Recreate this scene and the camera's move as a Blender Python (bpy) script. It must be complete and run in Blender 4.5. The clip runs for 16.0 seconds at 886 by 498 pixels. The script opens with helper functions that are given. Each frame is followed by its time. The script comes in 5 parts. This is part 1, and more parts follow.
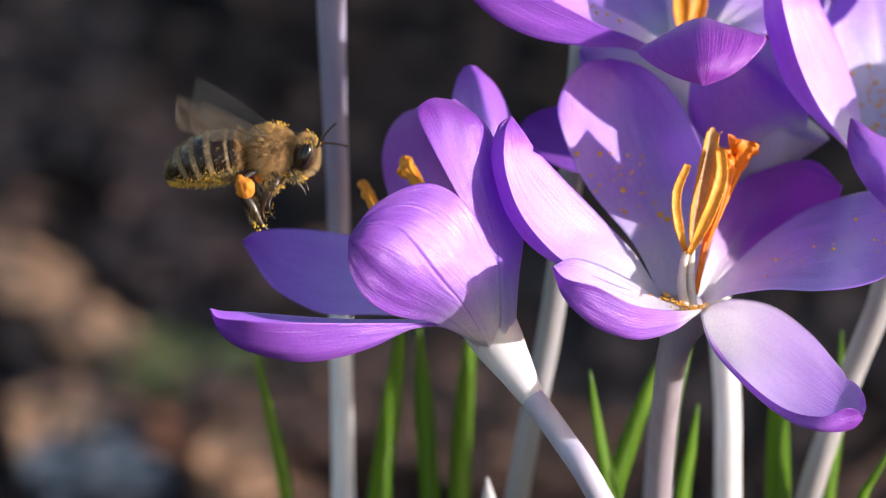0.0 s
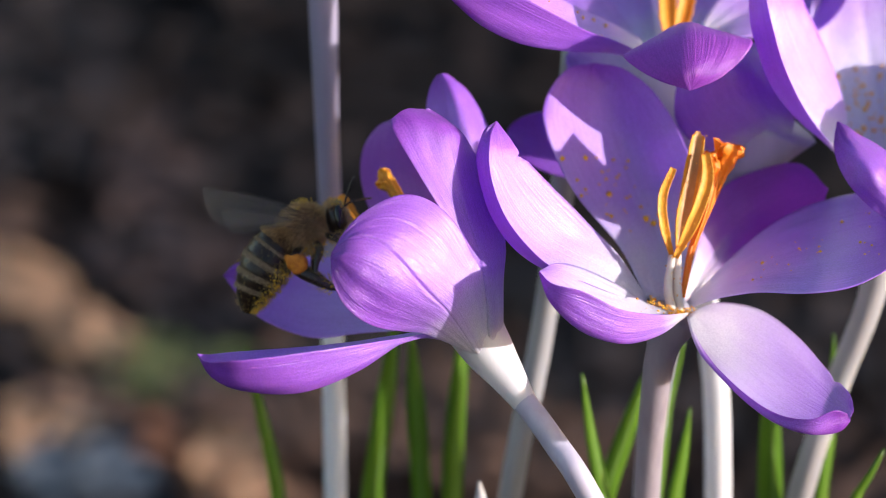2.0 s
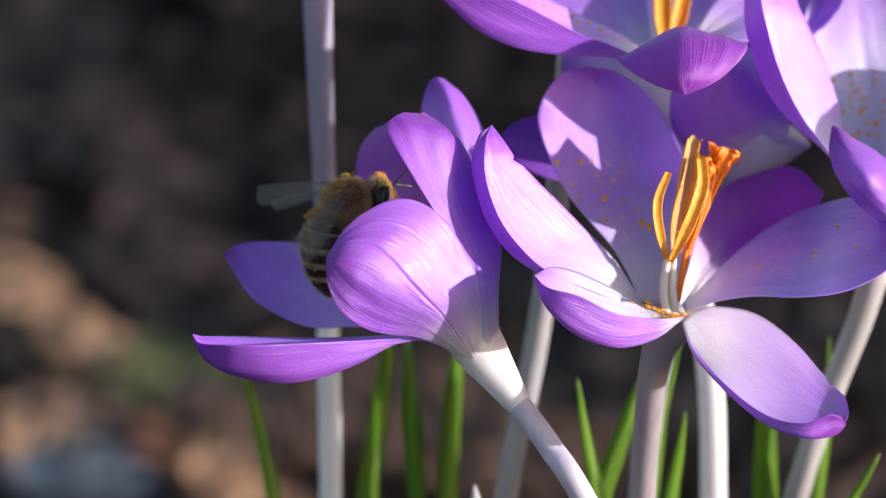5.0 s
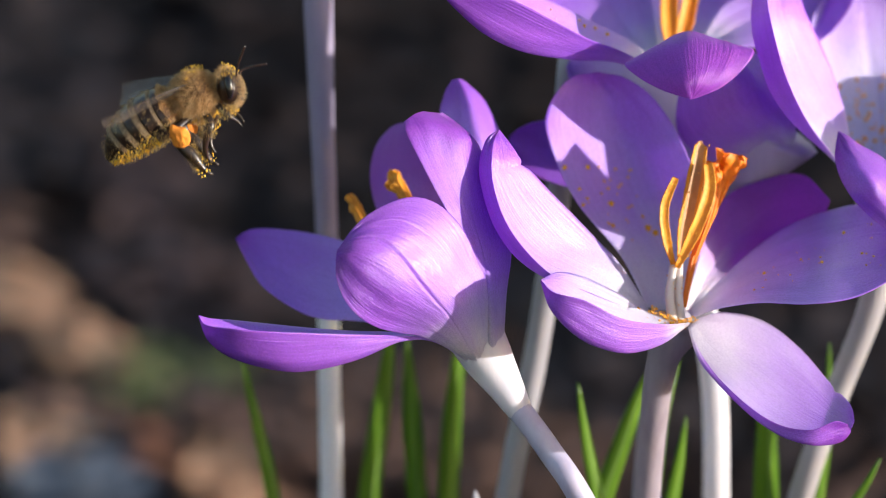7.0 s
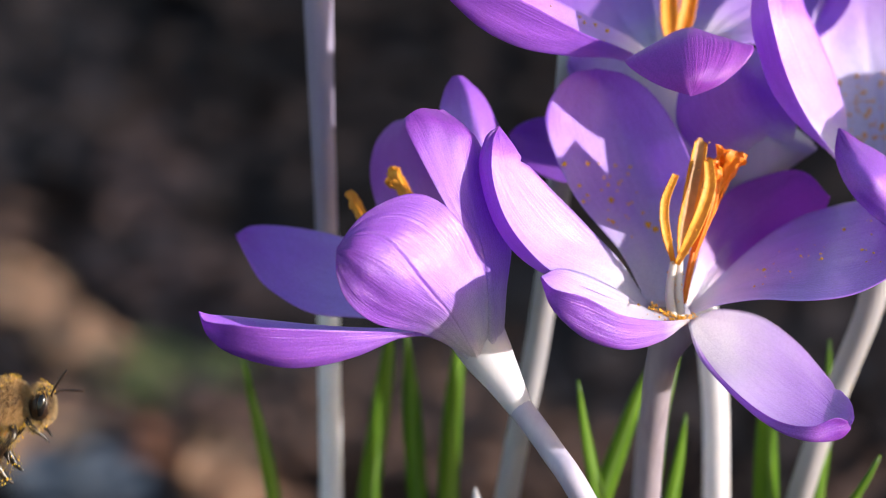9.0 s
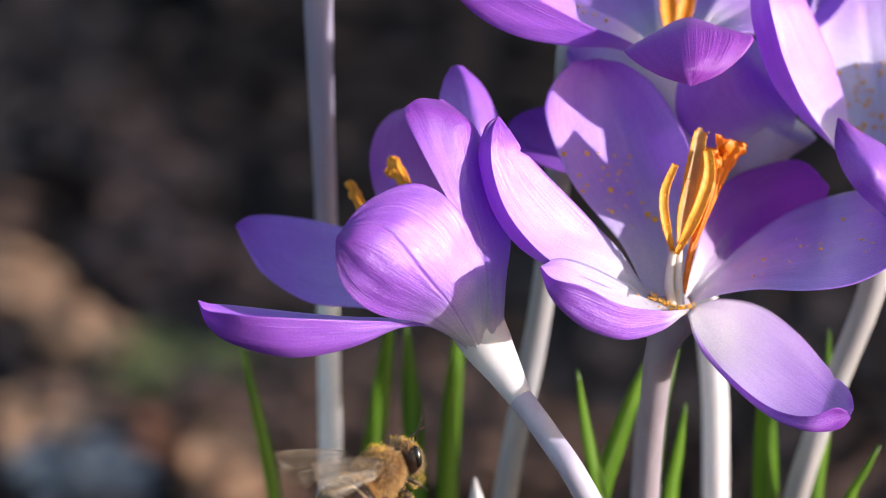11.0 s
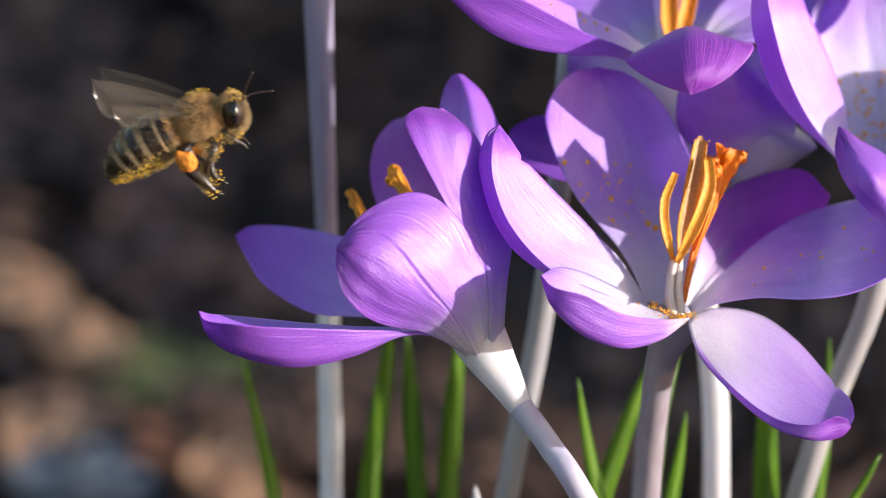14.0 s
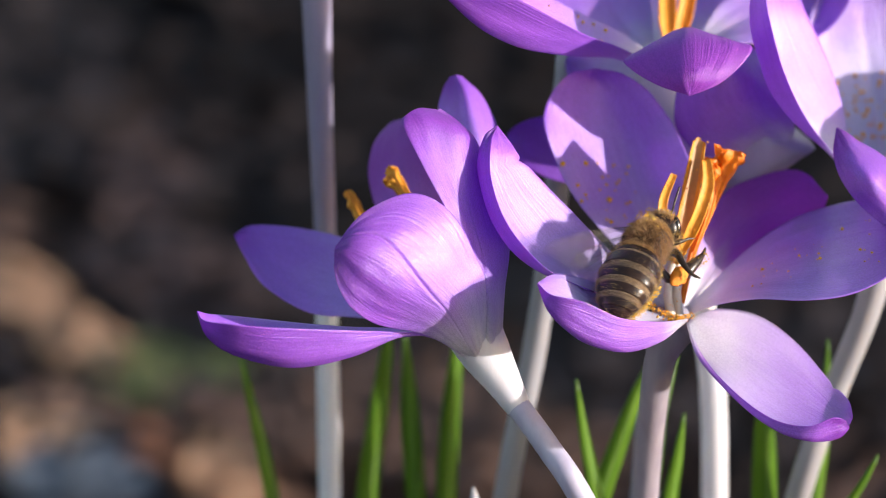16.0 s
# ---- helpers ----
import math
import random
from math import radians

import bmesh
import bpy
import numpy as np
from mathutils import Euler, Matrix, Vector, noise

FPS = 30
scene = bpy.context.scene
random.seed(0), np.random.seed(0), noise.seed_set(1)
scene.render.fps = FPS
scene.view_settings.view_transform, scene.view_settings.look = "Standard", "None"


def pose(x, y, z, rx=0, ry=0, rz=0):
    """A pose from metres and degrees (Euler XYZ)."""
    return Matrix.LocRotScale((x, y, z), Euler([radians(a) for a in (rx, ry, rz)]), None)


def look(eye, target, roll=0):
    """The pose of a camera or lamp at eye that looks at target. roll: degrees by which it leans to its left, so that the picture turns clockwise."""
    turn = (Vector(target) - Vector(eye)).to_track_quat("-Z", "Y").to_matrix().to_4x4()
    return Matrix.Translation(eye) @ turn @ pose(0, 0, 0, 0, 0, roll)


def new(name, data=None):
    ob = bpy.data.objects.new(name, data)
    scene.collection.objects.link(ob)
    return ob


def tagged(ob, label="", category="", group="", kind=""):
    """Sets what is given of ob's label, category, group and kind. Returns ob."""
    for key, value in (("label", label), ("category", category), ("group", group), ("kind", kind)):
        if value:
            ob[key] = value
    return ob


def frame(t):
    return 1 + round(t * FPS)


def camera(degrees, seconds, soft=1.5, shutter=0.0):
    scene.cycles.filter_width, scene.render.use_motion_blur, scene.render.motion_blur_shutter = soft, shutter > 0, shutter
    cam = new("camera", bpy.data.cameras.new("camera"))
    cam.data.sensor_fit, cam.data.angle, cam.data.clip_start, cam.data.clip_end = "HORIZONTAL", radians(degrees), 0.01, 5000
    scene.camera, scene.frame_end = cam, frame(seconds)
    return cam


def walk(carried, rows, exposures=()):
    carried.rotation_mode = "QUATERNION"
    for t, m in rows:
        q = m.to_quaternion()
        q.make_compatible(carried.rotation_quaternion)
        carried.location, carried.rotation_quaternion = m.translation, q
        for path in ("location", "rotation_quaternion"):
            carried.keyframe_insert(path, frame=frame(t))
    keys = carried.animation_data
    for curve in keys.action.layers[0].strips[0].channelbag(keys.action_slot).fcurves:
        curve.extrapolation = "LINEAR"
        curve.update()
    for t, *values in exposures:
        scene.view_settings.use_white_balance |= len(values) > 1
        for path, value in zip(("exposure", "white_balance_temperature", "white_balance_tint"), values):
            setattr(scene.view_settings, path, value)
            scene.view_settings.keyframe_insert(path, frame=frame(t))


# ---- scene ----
# Crocuses and a honeybee in low spring sun. Small things are drawn in millimetres and scaled to metres.
MM = 0.001
EYE = (0.0, -0.362523, 0.239047)
cam = camera(10.18, 16.0, 0.9, 0.22)
cam.data.dof.use_dof = True
cam.data.dof.focus_distance = 0.390
cam.data.dof.aperture_fstop = 33.0
walk(cam, [
    (0, look(EYE, (0, 0, 0.07))),
    (0.5, look(EYE, (0.000205, 0.000115, 0.070247))),
    (1, look(EYE, (0.000332, 0.000177, 0.070379))),
    (1.5, look(EYE, (0.000468, 8.3e-05, 0.070177))),
    (2, look(EYE, (0.000636, 0.00014, 0.070301))),
    (2.5, look(EYE, (0.000805, 0.000148, 0.070317))),
    (3, look(EYE, (0.000832, 0.000179, 0.070383))),
    (3.5, look(EYE, (0.000895, 0.000244, 0.070523))),
    (4, look(EYE, (0.000968, 0.000198, 0.070424))),
    (5.2, look(EYE, (0.001023, 0.000307, 0.070659))),
    (6.5, look(EYE, (0.001032, 0.000442, 0.070948))),
    (7, look(EYE, (0.000968, 0.000467, 0.071001))),
    (7.5, look(EYE, (0.001045, 0.000499, 0.071071))),
    (8, look(EYE, (0.000986, 0.000467, 0.071001))),
    (8.5, look(EYE, (0.000923, 0.000499, 0.071071))),
    (9, look(EYE, (0.000968, 0.000352, 0.070754))),
    (10.2, look(EYE, (0.001, 0.000134, 0.070288))),
    (11.5, look(EYE, (0.001032, -3.3e-05, 0.06993))),
    (12, look(EYE, (0.001059, -3.3e-05, 0.06993))),
    (12.5, look(EYE, (0.000923, -3.3e-05, 0.06993))),
    (13, look(EYE, (0.000968, 3.3e-05, 0.07007))),
    (13.5, look(EYE, (0.000923, 3.8e-05, 0.070082))),
    (14, look(EYE, (0.000968, 0.000302, 0.070647))),
    (14.5, look(EYE, (0.001, 0.000371, 0.070795))),
    (15, look(EYE, (0.001, 0.000307, 0.070659))),
    (15.5, look(EYE, (0.001032, 0.000307, 0.070659))),
    (16, look(EYE, (0.001105, 0.00034, 0.070729))),
])

# ---- light ----
SUN_WAY = Vector((-0.9505, 0.2651, -0.1621)).normalized()
world = bpy.data.worlds.new("sky")
scene.world = world
world.use_nodes = True
wn, wl = world.node_tree.nodes, world.node_tree.links
sky = wn.new("ShaderNodeTexSky")
sky.sky_type = "NISHITA"
sky.sun_disc = False
sky.sun_elevation = math.asin(-SUN_WAY.z)
sky.sun_rotation = math.atan2(-SUN_WAY.x, -SUN_WAY.y)
wn["Background"].inputs["Strength"].default_value = 0.15
wl.new(sky.outputs[0], wn["Background"].inputs["Color"])
sun = new("sun", bpy.data.lights.new("sun", "SUN"))
sun.data.energy = 3.4
sun.data.angle = radians(0.5)
sun.data.color = (1.0, 0.96, 0.92)
sun.matrix_world = look((0, 0, 0), SUN_WAY)
scene.view_settings.exposure = 1.17


# ---- materials ----
def material(name):
    m = bpy.data.materials.new(name)
    m.use_nodes = True
    nt = m.node_tree
    return m, nt, nt.nodes["Principled BSDF"]


def node(nt, kind, **values):
    n = nt.nodes.new(kind)
    for key, value in values.items():
        n.inputs[key.replace("_", " ")].default_value = value
    return n


def ramp(nt, fac, stops):
    n = nt.nodes.new("ShaderNodeValToRGB")
    els = n.color_ramp.elements
    while len(els) < len(stops):
        els.new(0.5)
    for e, (at, col) in zip(els, stops):
        e.position = at
        e.color = (*col, 1)
    nt.links.new(fac, n.inputs[0])
    return n.outputs[0]


def mix(nt, kind, fac, a, b):
    n = nt.nodes.new("ShaderNodeMix")
    n.data_type, n.blend_type = "RGBA", kind
    for socket, value in ((n.inputs[0], fac), (n.inputs[6], a), (n.inputs[7], b)):
        if isinstance(value, (int, float)):
            socket.default_value = value
        elif isinstance(value, tuple):
            socket.default_value = (*value, 1)
        else:
            nt.links.new(value, socket)
    return n.outputs[2]


def coords(nt, kind, scale):
    c = nt.nodes.new("ShaderNodeTexCoord")
    mp = nt.nodes.new("ShaderNodeMapping")
    mp.inputs["Scale"].default_value = scale
    nt.links.new(c.outputs[kind], mp.inputs[0])
    return mp.outputs[0]


def bump(nt, bsdf, height, strength, distance):
    b = node(nt, "ShaderNodeBump", Strength=strength, Distance=distance)
    nt.links.new(height, b.inputs["Height"])
    nt.links.new(b.outputs[0], bsdf.inputs["Normal"])


def leaky(nt, bsdf, colour, share):
    """Lets part of the light through, as thin petals and leaves do."""
    t = nt.nodes.new("ShaderNodeBsdfTranslucent")
    nt.links.new(colour, t.inputs[0])
    ms = nt.nodes.new("ShaderNodeMixShader")
    ms.inputs[0].default_value = share
    nt.links.new(bsdf.outputs[0], ms.inputs[1])
    nt.links.new(t.outputs[0], ms.inputs[2])
    nt.links.new(ms.outputs[0], nt.nodes["Material Output"].inputs[0])


def petal_material(name, stops, vein, share, gloss, spec=0.5, glint=0.25, wrinkle=0.0003):
    m, nt, p = material(name)
    uv = coords(nt, "UV", (1, 1, 1))
    sep = nt.nodes.new("ShaderNodeSeparateXYZ")
    nt.links.new(uv, sep.inputs[0])
    patch = node(nt, "ShaderNodeTexNoise", Scale=3.0, Detail=3.0)
    nt.links.new(uv, patch.inputs["Vector"])
    along = nt.nodes.new("ShaderNodeMath")
    along.operation = "MULTIPLY_ADD"
    along.inputs[1].default_value = 0.22
    nt.links.new(patch.outputs[0], along.inputs[0])
    nt.links.new(sep.outputs[1], along.inputs[2])
    colour = ramp(nt, along.outputs[0], stops)
    fine = node(nt, "ShaderNodeTexNoise", Scale=1.0, Detail=4.0, Roughness=0.6)
    fine.inputs["Distortion"].default_value = 0.9
    nt.links.new(coords(nt, "UV", (64, 3.6, 1)), fine.inputs["Vector"])
    lines = ramp(nt, fine.outputs[0], [(0.44, (0, 0, 0)), (0.66, (1, 1, 1))])
    lines = mix(nt, "MULTIPLY", 1.0, lines, ramp(nt, along.outputs[0], [(0.24, (0, 0, 0)), (0.48, (1, 1, 1))]))
    colour = mix(nt, "MIX", lines, colour, mix(nt, "MULTIPLY", vein, colour, (0.60, 0.40, 0.80)))
    cells = node(nt, "ShaderNodeTexNoise", Scale=7500.0, Detail=2.0)
    nt.links.new(coords(nt, "Object", (1, 1, 1)), cells.inputs["Vector"])
    colour = mix(nt, "MULTIPLY", 0.45, colour, ramp(nt, cells.outputs[0], [(0.3, (0.55, 0.5, 0.6)), (0.62, (1, 1, 1))]))
    nt.links.new(colour, p.inputs["Base Color"])
    p.inputs["Roughness"].default_value = gloss
    p.inputs["Specular IOR Level"].default_value = spec
    puckers = node(nt, "ShaderNodeTexNoise", Scale=1.0, Detail=3.0, Distortion=1.2)
    nt.links.new(coords(nt, "UV", (34, 1.7, 1)), puckers.inputs["Vector"])
    where = node(nt, "ShaderNodeTexNoise", Scale=2.6, Detail=1.0)
    nt.links.new(uv, where.inputs["Vector"])
    strong = ramp(nt, where.outputs[0], [(0.42, (0.25, 0.25, 0.25)), (0.62, (1, 1, 1))])
    waves = mix(nt, "MIX", 0.62, fine.outputs[0], mix(nt, "MULTIPLY", 1.0, puckers.outputs[0], strong))
    rough_cells = node(nt, "ShaderNodeBump", Strength=0.8, Distance=0.00003)
    nt.links.new(cells.outputs[0], rough_cells.inputs["Height"])
    folds = node(nt, "ShaderNodeBump", Strength=0.8, Distance=wrinkle)
    nt.links.new(waves, folds.inputs["Height"])
    nt.links.new(rough_cells.outputs[0], folds.inputs["Normal"])
    nt.links.new(folds.outputs[0], p.inputs["Normal"])
    facets = node(nt, "ShaderNodeTexNoise", Scale=9000.0, Detail=1.0)
    nt.links.new(coords(nt, "Object", (1, 1, 1)), facets.inputs["Vector"])
    sparkle = node(nt, "ShaderNodeBump", Strength=1.0, Distance=0.00004)
    nt.links.new(facets.outputs[0], sparkle.inputs["Height"])
    nt.links.new(folds.outputs[0], sparkle.inputs["Normal"])
    nt.links.new(sparkle.outputs[0], p.inputs["Coat Normal"])
    p.inputs["Coat Weight"].default_value = glint
    p.inputs["Coat Roughness"].default_value = 0.25
    p.inputs["Coat IOR"].default_value = 1.9
    leaky(nt, p, colour, share)
    return m


WHITE = (0.82, 0.78, 0.86)
PETAL_IN = petal_material("petal_inside", [(0.22, WHITE), (0.42, (0.63, 0.39, 0.91)), (0.68, (0.52, 0.215, 0.87)), (1.0, (0.43, 0.115, 0.78))], 0.22, 0.36, 0.42, 0.4, 0.45, 0.0002)
PETAL_OUT = petal_material("petal_outside", [(0.15, WHITE), (0.21, (0.72, 0.58, 0.87)), (0.30, (0.55, 0.28, 0.84)), (0.50, (0.48, 0.165, 0.79)), (0.82, (0.46, 0.135, 0.74)), (1.0, (0.35, 0.065, 0.57))], 0.32, 0.44, 0.44, 0.35, 0.66, 0.00021)
# Deeper violet of its own, with the petals' shade added to the colour.
DEEP_SHADED = petal_material("deep_shaded_petal", [(0.2, WHITE), (0.42, (0.50, 0.16, 0.70)), (0.60, (0.40, 0.085, 0.58)), (1.0, (0.33, 0.055, 0.50))], 0.22, 0.35, 0.5, 0.35, 0.08, 0.00015)
# Pale petal whose white is drawn further out to paint a glare.
PALE_GLARE_IN = petal_material("pale_glare_petal_inside", [(0.32, WHITE), (0.52, (0.70, 0.50, 0.92)), (0.76, (0.53, 0.26, 0.86)), (1.0, (0.41, 0.12, 0.74))], 0.2, 0.36, 0.36, 0.5, 1.0, 0.00022)
PALE_IN = petal_material("pale_petal_inside", [(0.45, WHITE), (0.72, (0.72, 0.60, 0.92)), (0.88, (0.60, 0.38, 0.87)), (1.0, (0.52, 0.26, 0.82))], 0.22, 0.40, 0.42, 0.35, 0.3)


def plain(name, colour, dark, scale, rough, share=0.0, stretch=(1, 1, 1), relief=0.0001, spec=0.5):
    m, nt, p = material(name)
    n = node(nt, "ShaderNodeTexNoise", Scale=scale, Detail=5.0, Roughness=0.6)
    nt.links.new(coords(nt, "Object", stretch), n.inputs["Vector"])
    big = node(nt, "ShaderNodeTexNoise", Scale=scale * 0.13, Detail=2.0)
    nt.links.new(coords(nt, "Object", stretch), big.inputs["Vector"])
    c = ramp(nt, n.outputs[0], [(0.3, dark), (0.7, colour)])
    c = mix(nt, "MIX", ramp(nt, big.outputs[0], [(0.35, (0, 0, 0)), (0.7, (0.6, 0.6, 0.6))]), c, dark)
    nt.links.new(c, p.inputs["Base Color"])
    p.inputs["Roughness"].default_value = rough
    p.inputs["Specular IOR Level"].default_value = spec
    bump(nt, p, n.outputs[0], 0.4, relief)
    if share:
        leaky(nt, p, c, share)
    return m


# White tube toned down to lilac, so shade is part of its colour.
SHADE_LILAC_TUBE = plain("shade_lilac_tube_skin", (0.57, 0.54, 0.66), (0.44, 0.39, 0.52), 700, 0.42, 0.2, (1, 1, 0.1))
TUBE = plain("tube_skin", (0.86, 0.83, 0.86), (0.76, 0.71, 0.77), 900, 0.45, 0.25, (1, 1, 0.15))
STEM = plain("stem_skin", (0.72, 0.70, 0.68), (0.56, 0.52, 0.56), 700, 0.45, 0.2, (1, 1, 0.1))
# The next three skins have the shade on their stems put into the colour.
SHADE_ROSY_TUBE = plain("shade_rosy_tube_skin", (0.45, 0.39, 0.44), (0.32, 0.265, 0.315), 700, 0.4, 0.3, (1, 1, 0.1))
SHADE_GREY_TUBE = plain("shade_grey_tube_skin", (0.40, 0.34, 0.465), (0.29, 0.24, 0.34), 700, 0.5, 0.2, (1, 1, 0.1))
SHADE_ASH_TUBE = plain("shade_ash_tube_skin", (0.47, 0.44, 0.455), (0.35, 0.32, 0.34), 700, 0.5, 0.2, (1, 1, 0.1))
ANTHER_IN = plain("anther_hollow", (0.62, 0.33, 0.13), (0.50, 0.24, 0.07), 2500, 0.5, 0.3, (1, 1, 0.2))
ANTHER = plain("anther_skin", (0.86, 0.40, 0.025), (0.72, 0.24, 0.01), 2500, 0.55, 0.2, (1, 1, 0.3))
STIGMA = plain("stigma_skin", (0.90, 0.27, 0.008), (0.78, 0.17, 0.004), 2500, 0.5, 0.2)
FILAMENT = plain("filament_skin", (0.85, 0.78, 0.74), (0.75, 0.62, 0.5), 1500, 0.4, 0.3, (1, 1, 0.2))
POLLEN = plain("pollen_grain", (0.92, 0.50, 0.04), (0.85, 0.37, 0.02), 6000, 0.7)
LEAF = plain("leaf_blade", (0.20, 0.35, 0.030), (0.085, 0.18, 0.016), 600, 0.33, 0.45, (1, 1, 0.06))
RIB = plain("leaf_midrib", (0.26, 0.40, 0.10), (0.15, 0.26, 0.05), 600, 0.4, 0.3, (1, 1, 0.06))
# Soil and the darkest litter have the ground's shade in their colour.
SOIL = plain("soil", (0.034, 0.023, 0.0215), (0.020, 0.0135, 0.013), 90, 0.95, relief=0.004, spec=0.08)
MOSS = plain("moss", (0.2550, 0.2700, 0.0826), (0.1350, 0.1424, 0.0510), 300, 0.8, relief=0.0005)
LITTER = [plain("litter_brown", (0.1794, 0.1014, 0.0754), (0.0962, 0.0546, 0.0416), 160, 0.7, relief=0.0006, spec=0.12),
          plain("litter_tan", (0.6613, 0.3719, 0.2231), (0.4297, 0.2396, 0.1455), 160, 0.7, relief=0.0006, spec=0.12),
          plain("litter_shade_dark", (0.034, 0.023, 0.0215), (0.020, 0.0135, 0.013), 160, 0.8, relief=0.0006, spec=0.12),
          plain("litter_mauve", (0.0978, 0.0635, 0.0616), (0.0528, 0.0343, 0.0332), 160, 0.8, relief=0.0006, spec=0.12),
          plain("litter_grey", (0.1794, 0.1950, 0.2340), (0.1092, 0.1217, 0.1466), 160, 0.7, relief=0.0006, spec=0.12),
          plain("litter_dun", (0.052, 0.039, 0.040), (0.034, 0.0255, 0.026), 160, 0.8, relief=0.0006, spec=0.12),
          plain("litter_rust", (0.2880, 0.1224, 0.0720), (0.1440, 0.0648, 0.0403), 160, 0.7, relief=0.0006, spec=0.12)]


# ---- shapes ----
def part(name, bm, mat, parent=None, label=""):
    me = bpy.data.meshes.new(name)
    bm.to_mesh(me)
    bm.free()
    for m in (mat if isinstance(mat, (list, tuple)) else [mat]):
        me.materials.append(m)
    for f in me.polygons:
        f.use_smooth = True
    ob = new(name, me)
    if parent:
        ob.parent = parent
    if label:
        ob["label"] = label
    return ob


def thing(name, at, label, category, group=""):
    ob = new(name)
    ob.location = Vector(at) * MM
    ob.empty_display_size = 0.005
    return tagged(ob, label, category, group)


def spline(pts, t):
    """A smooth curve through the points; t runs from 0 to 1."""
    n = len(pts) - 1
    i = min(int(t * n), n - 1)
    u = t * n - i
    p1, p2 = Vector(pts[i]), Vector(pts[i + 1])
    p0 = Vector(pts[i - 1]) if i > 0 else 2 * p1 - p2
    p3 = Vector(pts[i + 2]) if i + 2 <= n else 2 * p2 - p1
    return 0.5 * (2 * p1 + (p2 - p0) * u + (2 * p0 - 5 * p1 + 4 * p2 - p3) * u * u + (3 * p1 - p0 - 3 * p2 + p3) * u ** 3)


def table(vals, t):
    n = len(vals) - 1
    i = min(int(t * n), n - 1)
    u = t * n - i
    return vals[i] * (1 - u) + vals[i + 1] * u


def tube(pts, radii, sides=14, steps=24, flute=0.0, closed=True):
    """A round, tapering body along a smooth curve."""
    bm = bmesh.new()
    rings, side = [], Vector((0.31, 0.77, 0.2))
    for k in range(steps + 1):
        t = k / steps
        c = spline(pts, t)
        d = (spline(pts, min(1, t + 0.01)) - spline(pts, max(0, t - 0.01))).normalized()
        side = (side - d * side.dot(d)).normalized()
        other = d.cross(side)
        r = table(radii, t)
        rings.append([bm.verts.new((c + (side * math.cos(a) + other * math.sin(a)) * r * (1 + flute * math.cos(6 * a))) * MM)
                      for a in (2 * math.pi * j / sides for j in range(sides))])
    for a, b in zip(rings, rings[1:]):
        for j in range(sides):
            bm.faces.new((a[j], a[(j + 1) % sides], b[(j + 1) % sides], b[j]))
    if closed:
        bm.faces.new(rings[0][::-1])
        bm.faces.new(rings[-1])
    return bm


def petal_shape(pts, width, side, inside, cup=(0.5, 0.5), peak=0.62, blunt=0.55, thick=0.22, seed=0, neck=0.28, side_tip=None):
    """Returns place(t, s): a point and the inward normal of a cupped petal; t runs base to tip, s edge to edge."""
    side0 = Vector(side)
    side1 = Vector(side_tip) if side_tip else side0
    d = (spline(pts, 0.55) - spline(pts, 0.45)).normalized()
    sm = (side0 + side1) * 0.5
    sm = (sm - d * sm.dot(d)).normalized()
    flip = 1 if d.cross(sm).dot(Vector(inside)) > 0 else -1

    def place(t, s):
        c = spline(pts, t)
        d = (spline(pts, min(1, t + 0.02)) - spline(pts, max(0, t - 0.02))).normalized()
        e = side0.lerp(side1, t)
        e = (e - d * e.dot(d)).normalized()
        n = d.cross(e) * flip
        if t < peak:
            u = t / peak
            w = neck + (1 - neck) * math.sin(u * math.pi / 2) ** 1.25
        else:
            u = (t - peak) / (1 - peak)
            w = max(0.0, 1 - u ** (2 + blunt)) ** (0.62)
        w *= width
        phi = cup[0] + (cup[1] - cup[0]) * t
        if abs(phi) < 0.02:
            phi = 0.02
        wob = noise.noise(Vector((s * 1.3 + seed * 7.1, t * 2.6, seed))) * 0.55 * t
        wob += noise.noise(Vector((s * 3.0 + seed * 3.3, t * 7.0, seed + 9))) * 0.16 * abs(s)
        mid = -0.10 * width * math.exp(-(s / 0.10) ** 2) * (1 - t) * 0.6
        q = c + e * (w * math.sin(phi * s) / phi) + n * (w * (1 - math.cos(phi * s)) / phi + wob + mid)
        nn = (n * math.cos(phi * s) - e * math.sin(phi * s)).normalized()
        return q, nn
    return place


def loft_shape(curves, inside, seed=0, ruffle=0.16, crease=None, notch=None):
    """Returns place(t, s) for a petal drawn through guide curves that run from its base to its tip, edge to edge."""
    def raw(t, s):
        if notch and s * notch[0] > 0:
            s *= 1 - notch[2] * math.exp(-((t - notch[1]) / 0.018) ** 2)
        q = spline([spline(c, t) for c in curves], (s + 1) / 2)
        w = noise.noise(Vector((s * 1.4 + seed * 7.1, t * 3.0, seed))) + 0.5 * noise.noise(Vector((s * 4.5 + seed * 3.3, t * 6.0, seed + 9)))
        w *= ruffle
        if crease:
            at, drift, deep, wide = crease
            u = (s - at - drift * t) / wide
            w += deep * (math.exp(-u * u) - 0.35 * math.exp(-u * u / 9)) * min(1, 3 * t) * max(0.0, 1 - t) ** 0.3
        return q, w

    def normal(t, s):
        a, b = max(0, t - 0.02), min(1, t + 0.02)
        d = raw(b, s)[0] - raw(a, s)[0]
        e = raw(min(t, 0.97), min(1, s + 0.05))[0] - raw(min(t, 0.97), max(-1, s - 0.05))[0]
        return d.cross(e).normalized()
    flip = 1 if normal(0.5, 0).dot(Vector(inside)) > 0 else -1

    def place(t, s):
        q, w = raw(t, s)
        n = normal(t, s) * flip
        return q + n * w, n
    return place


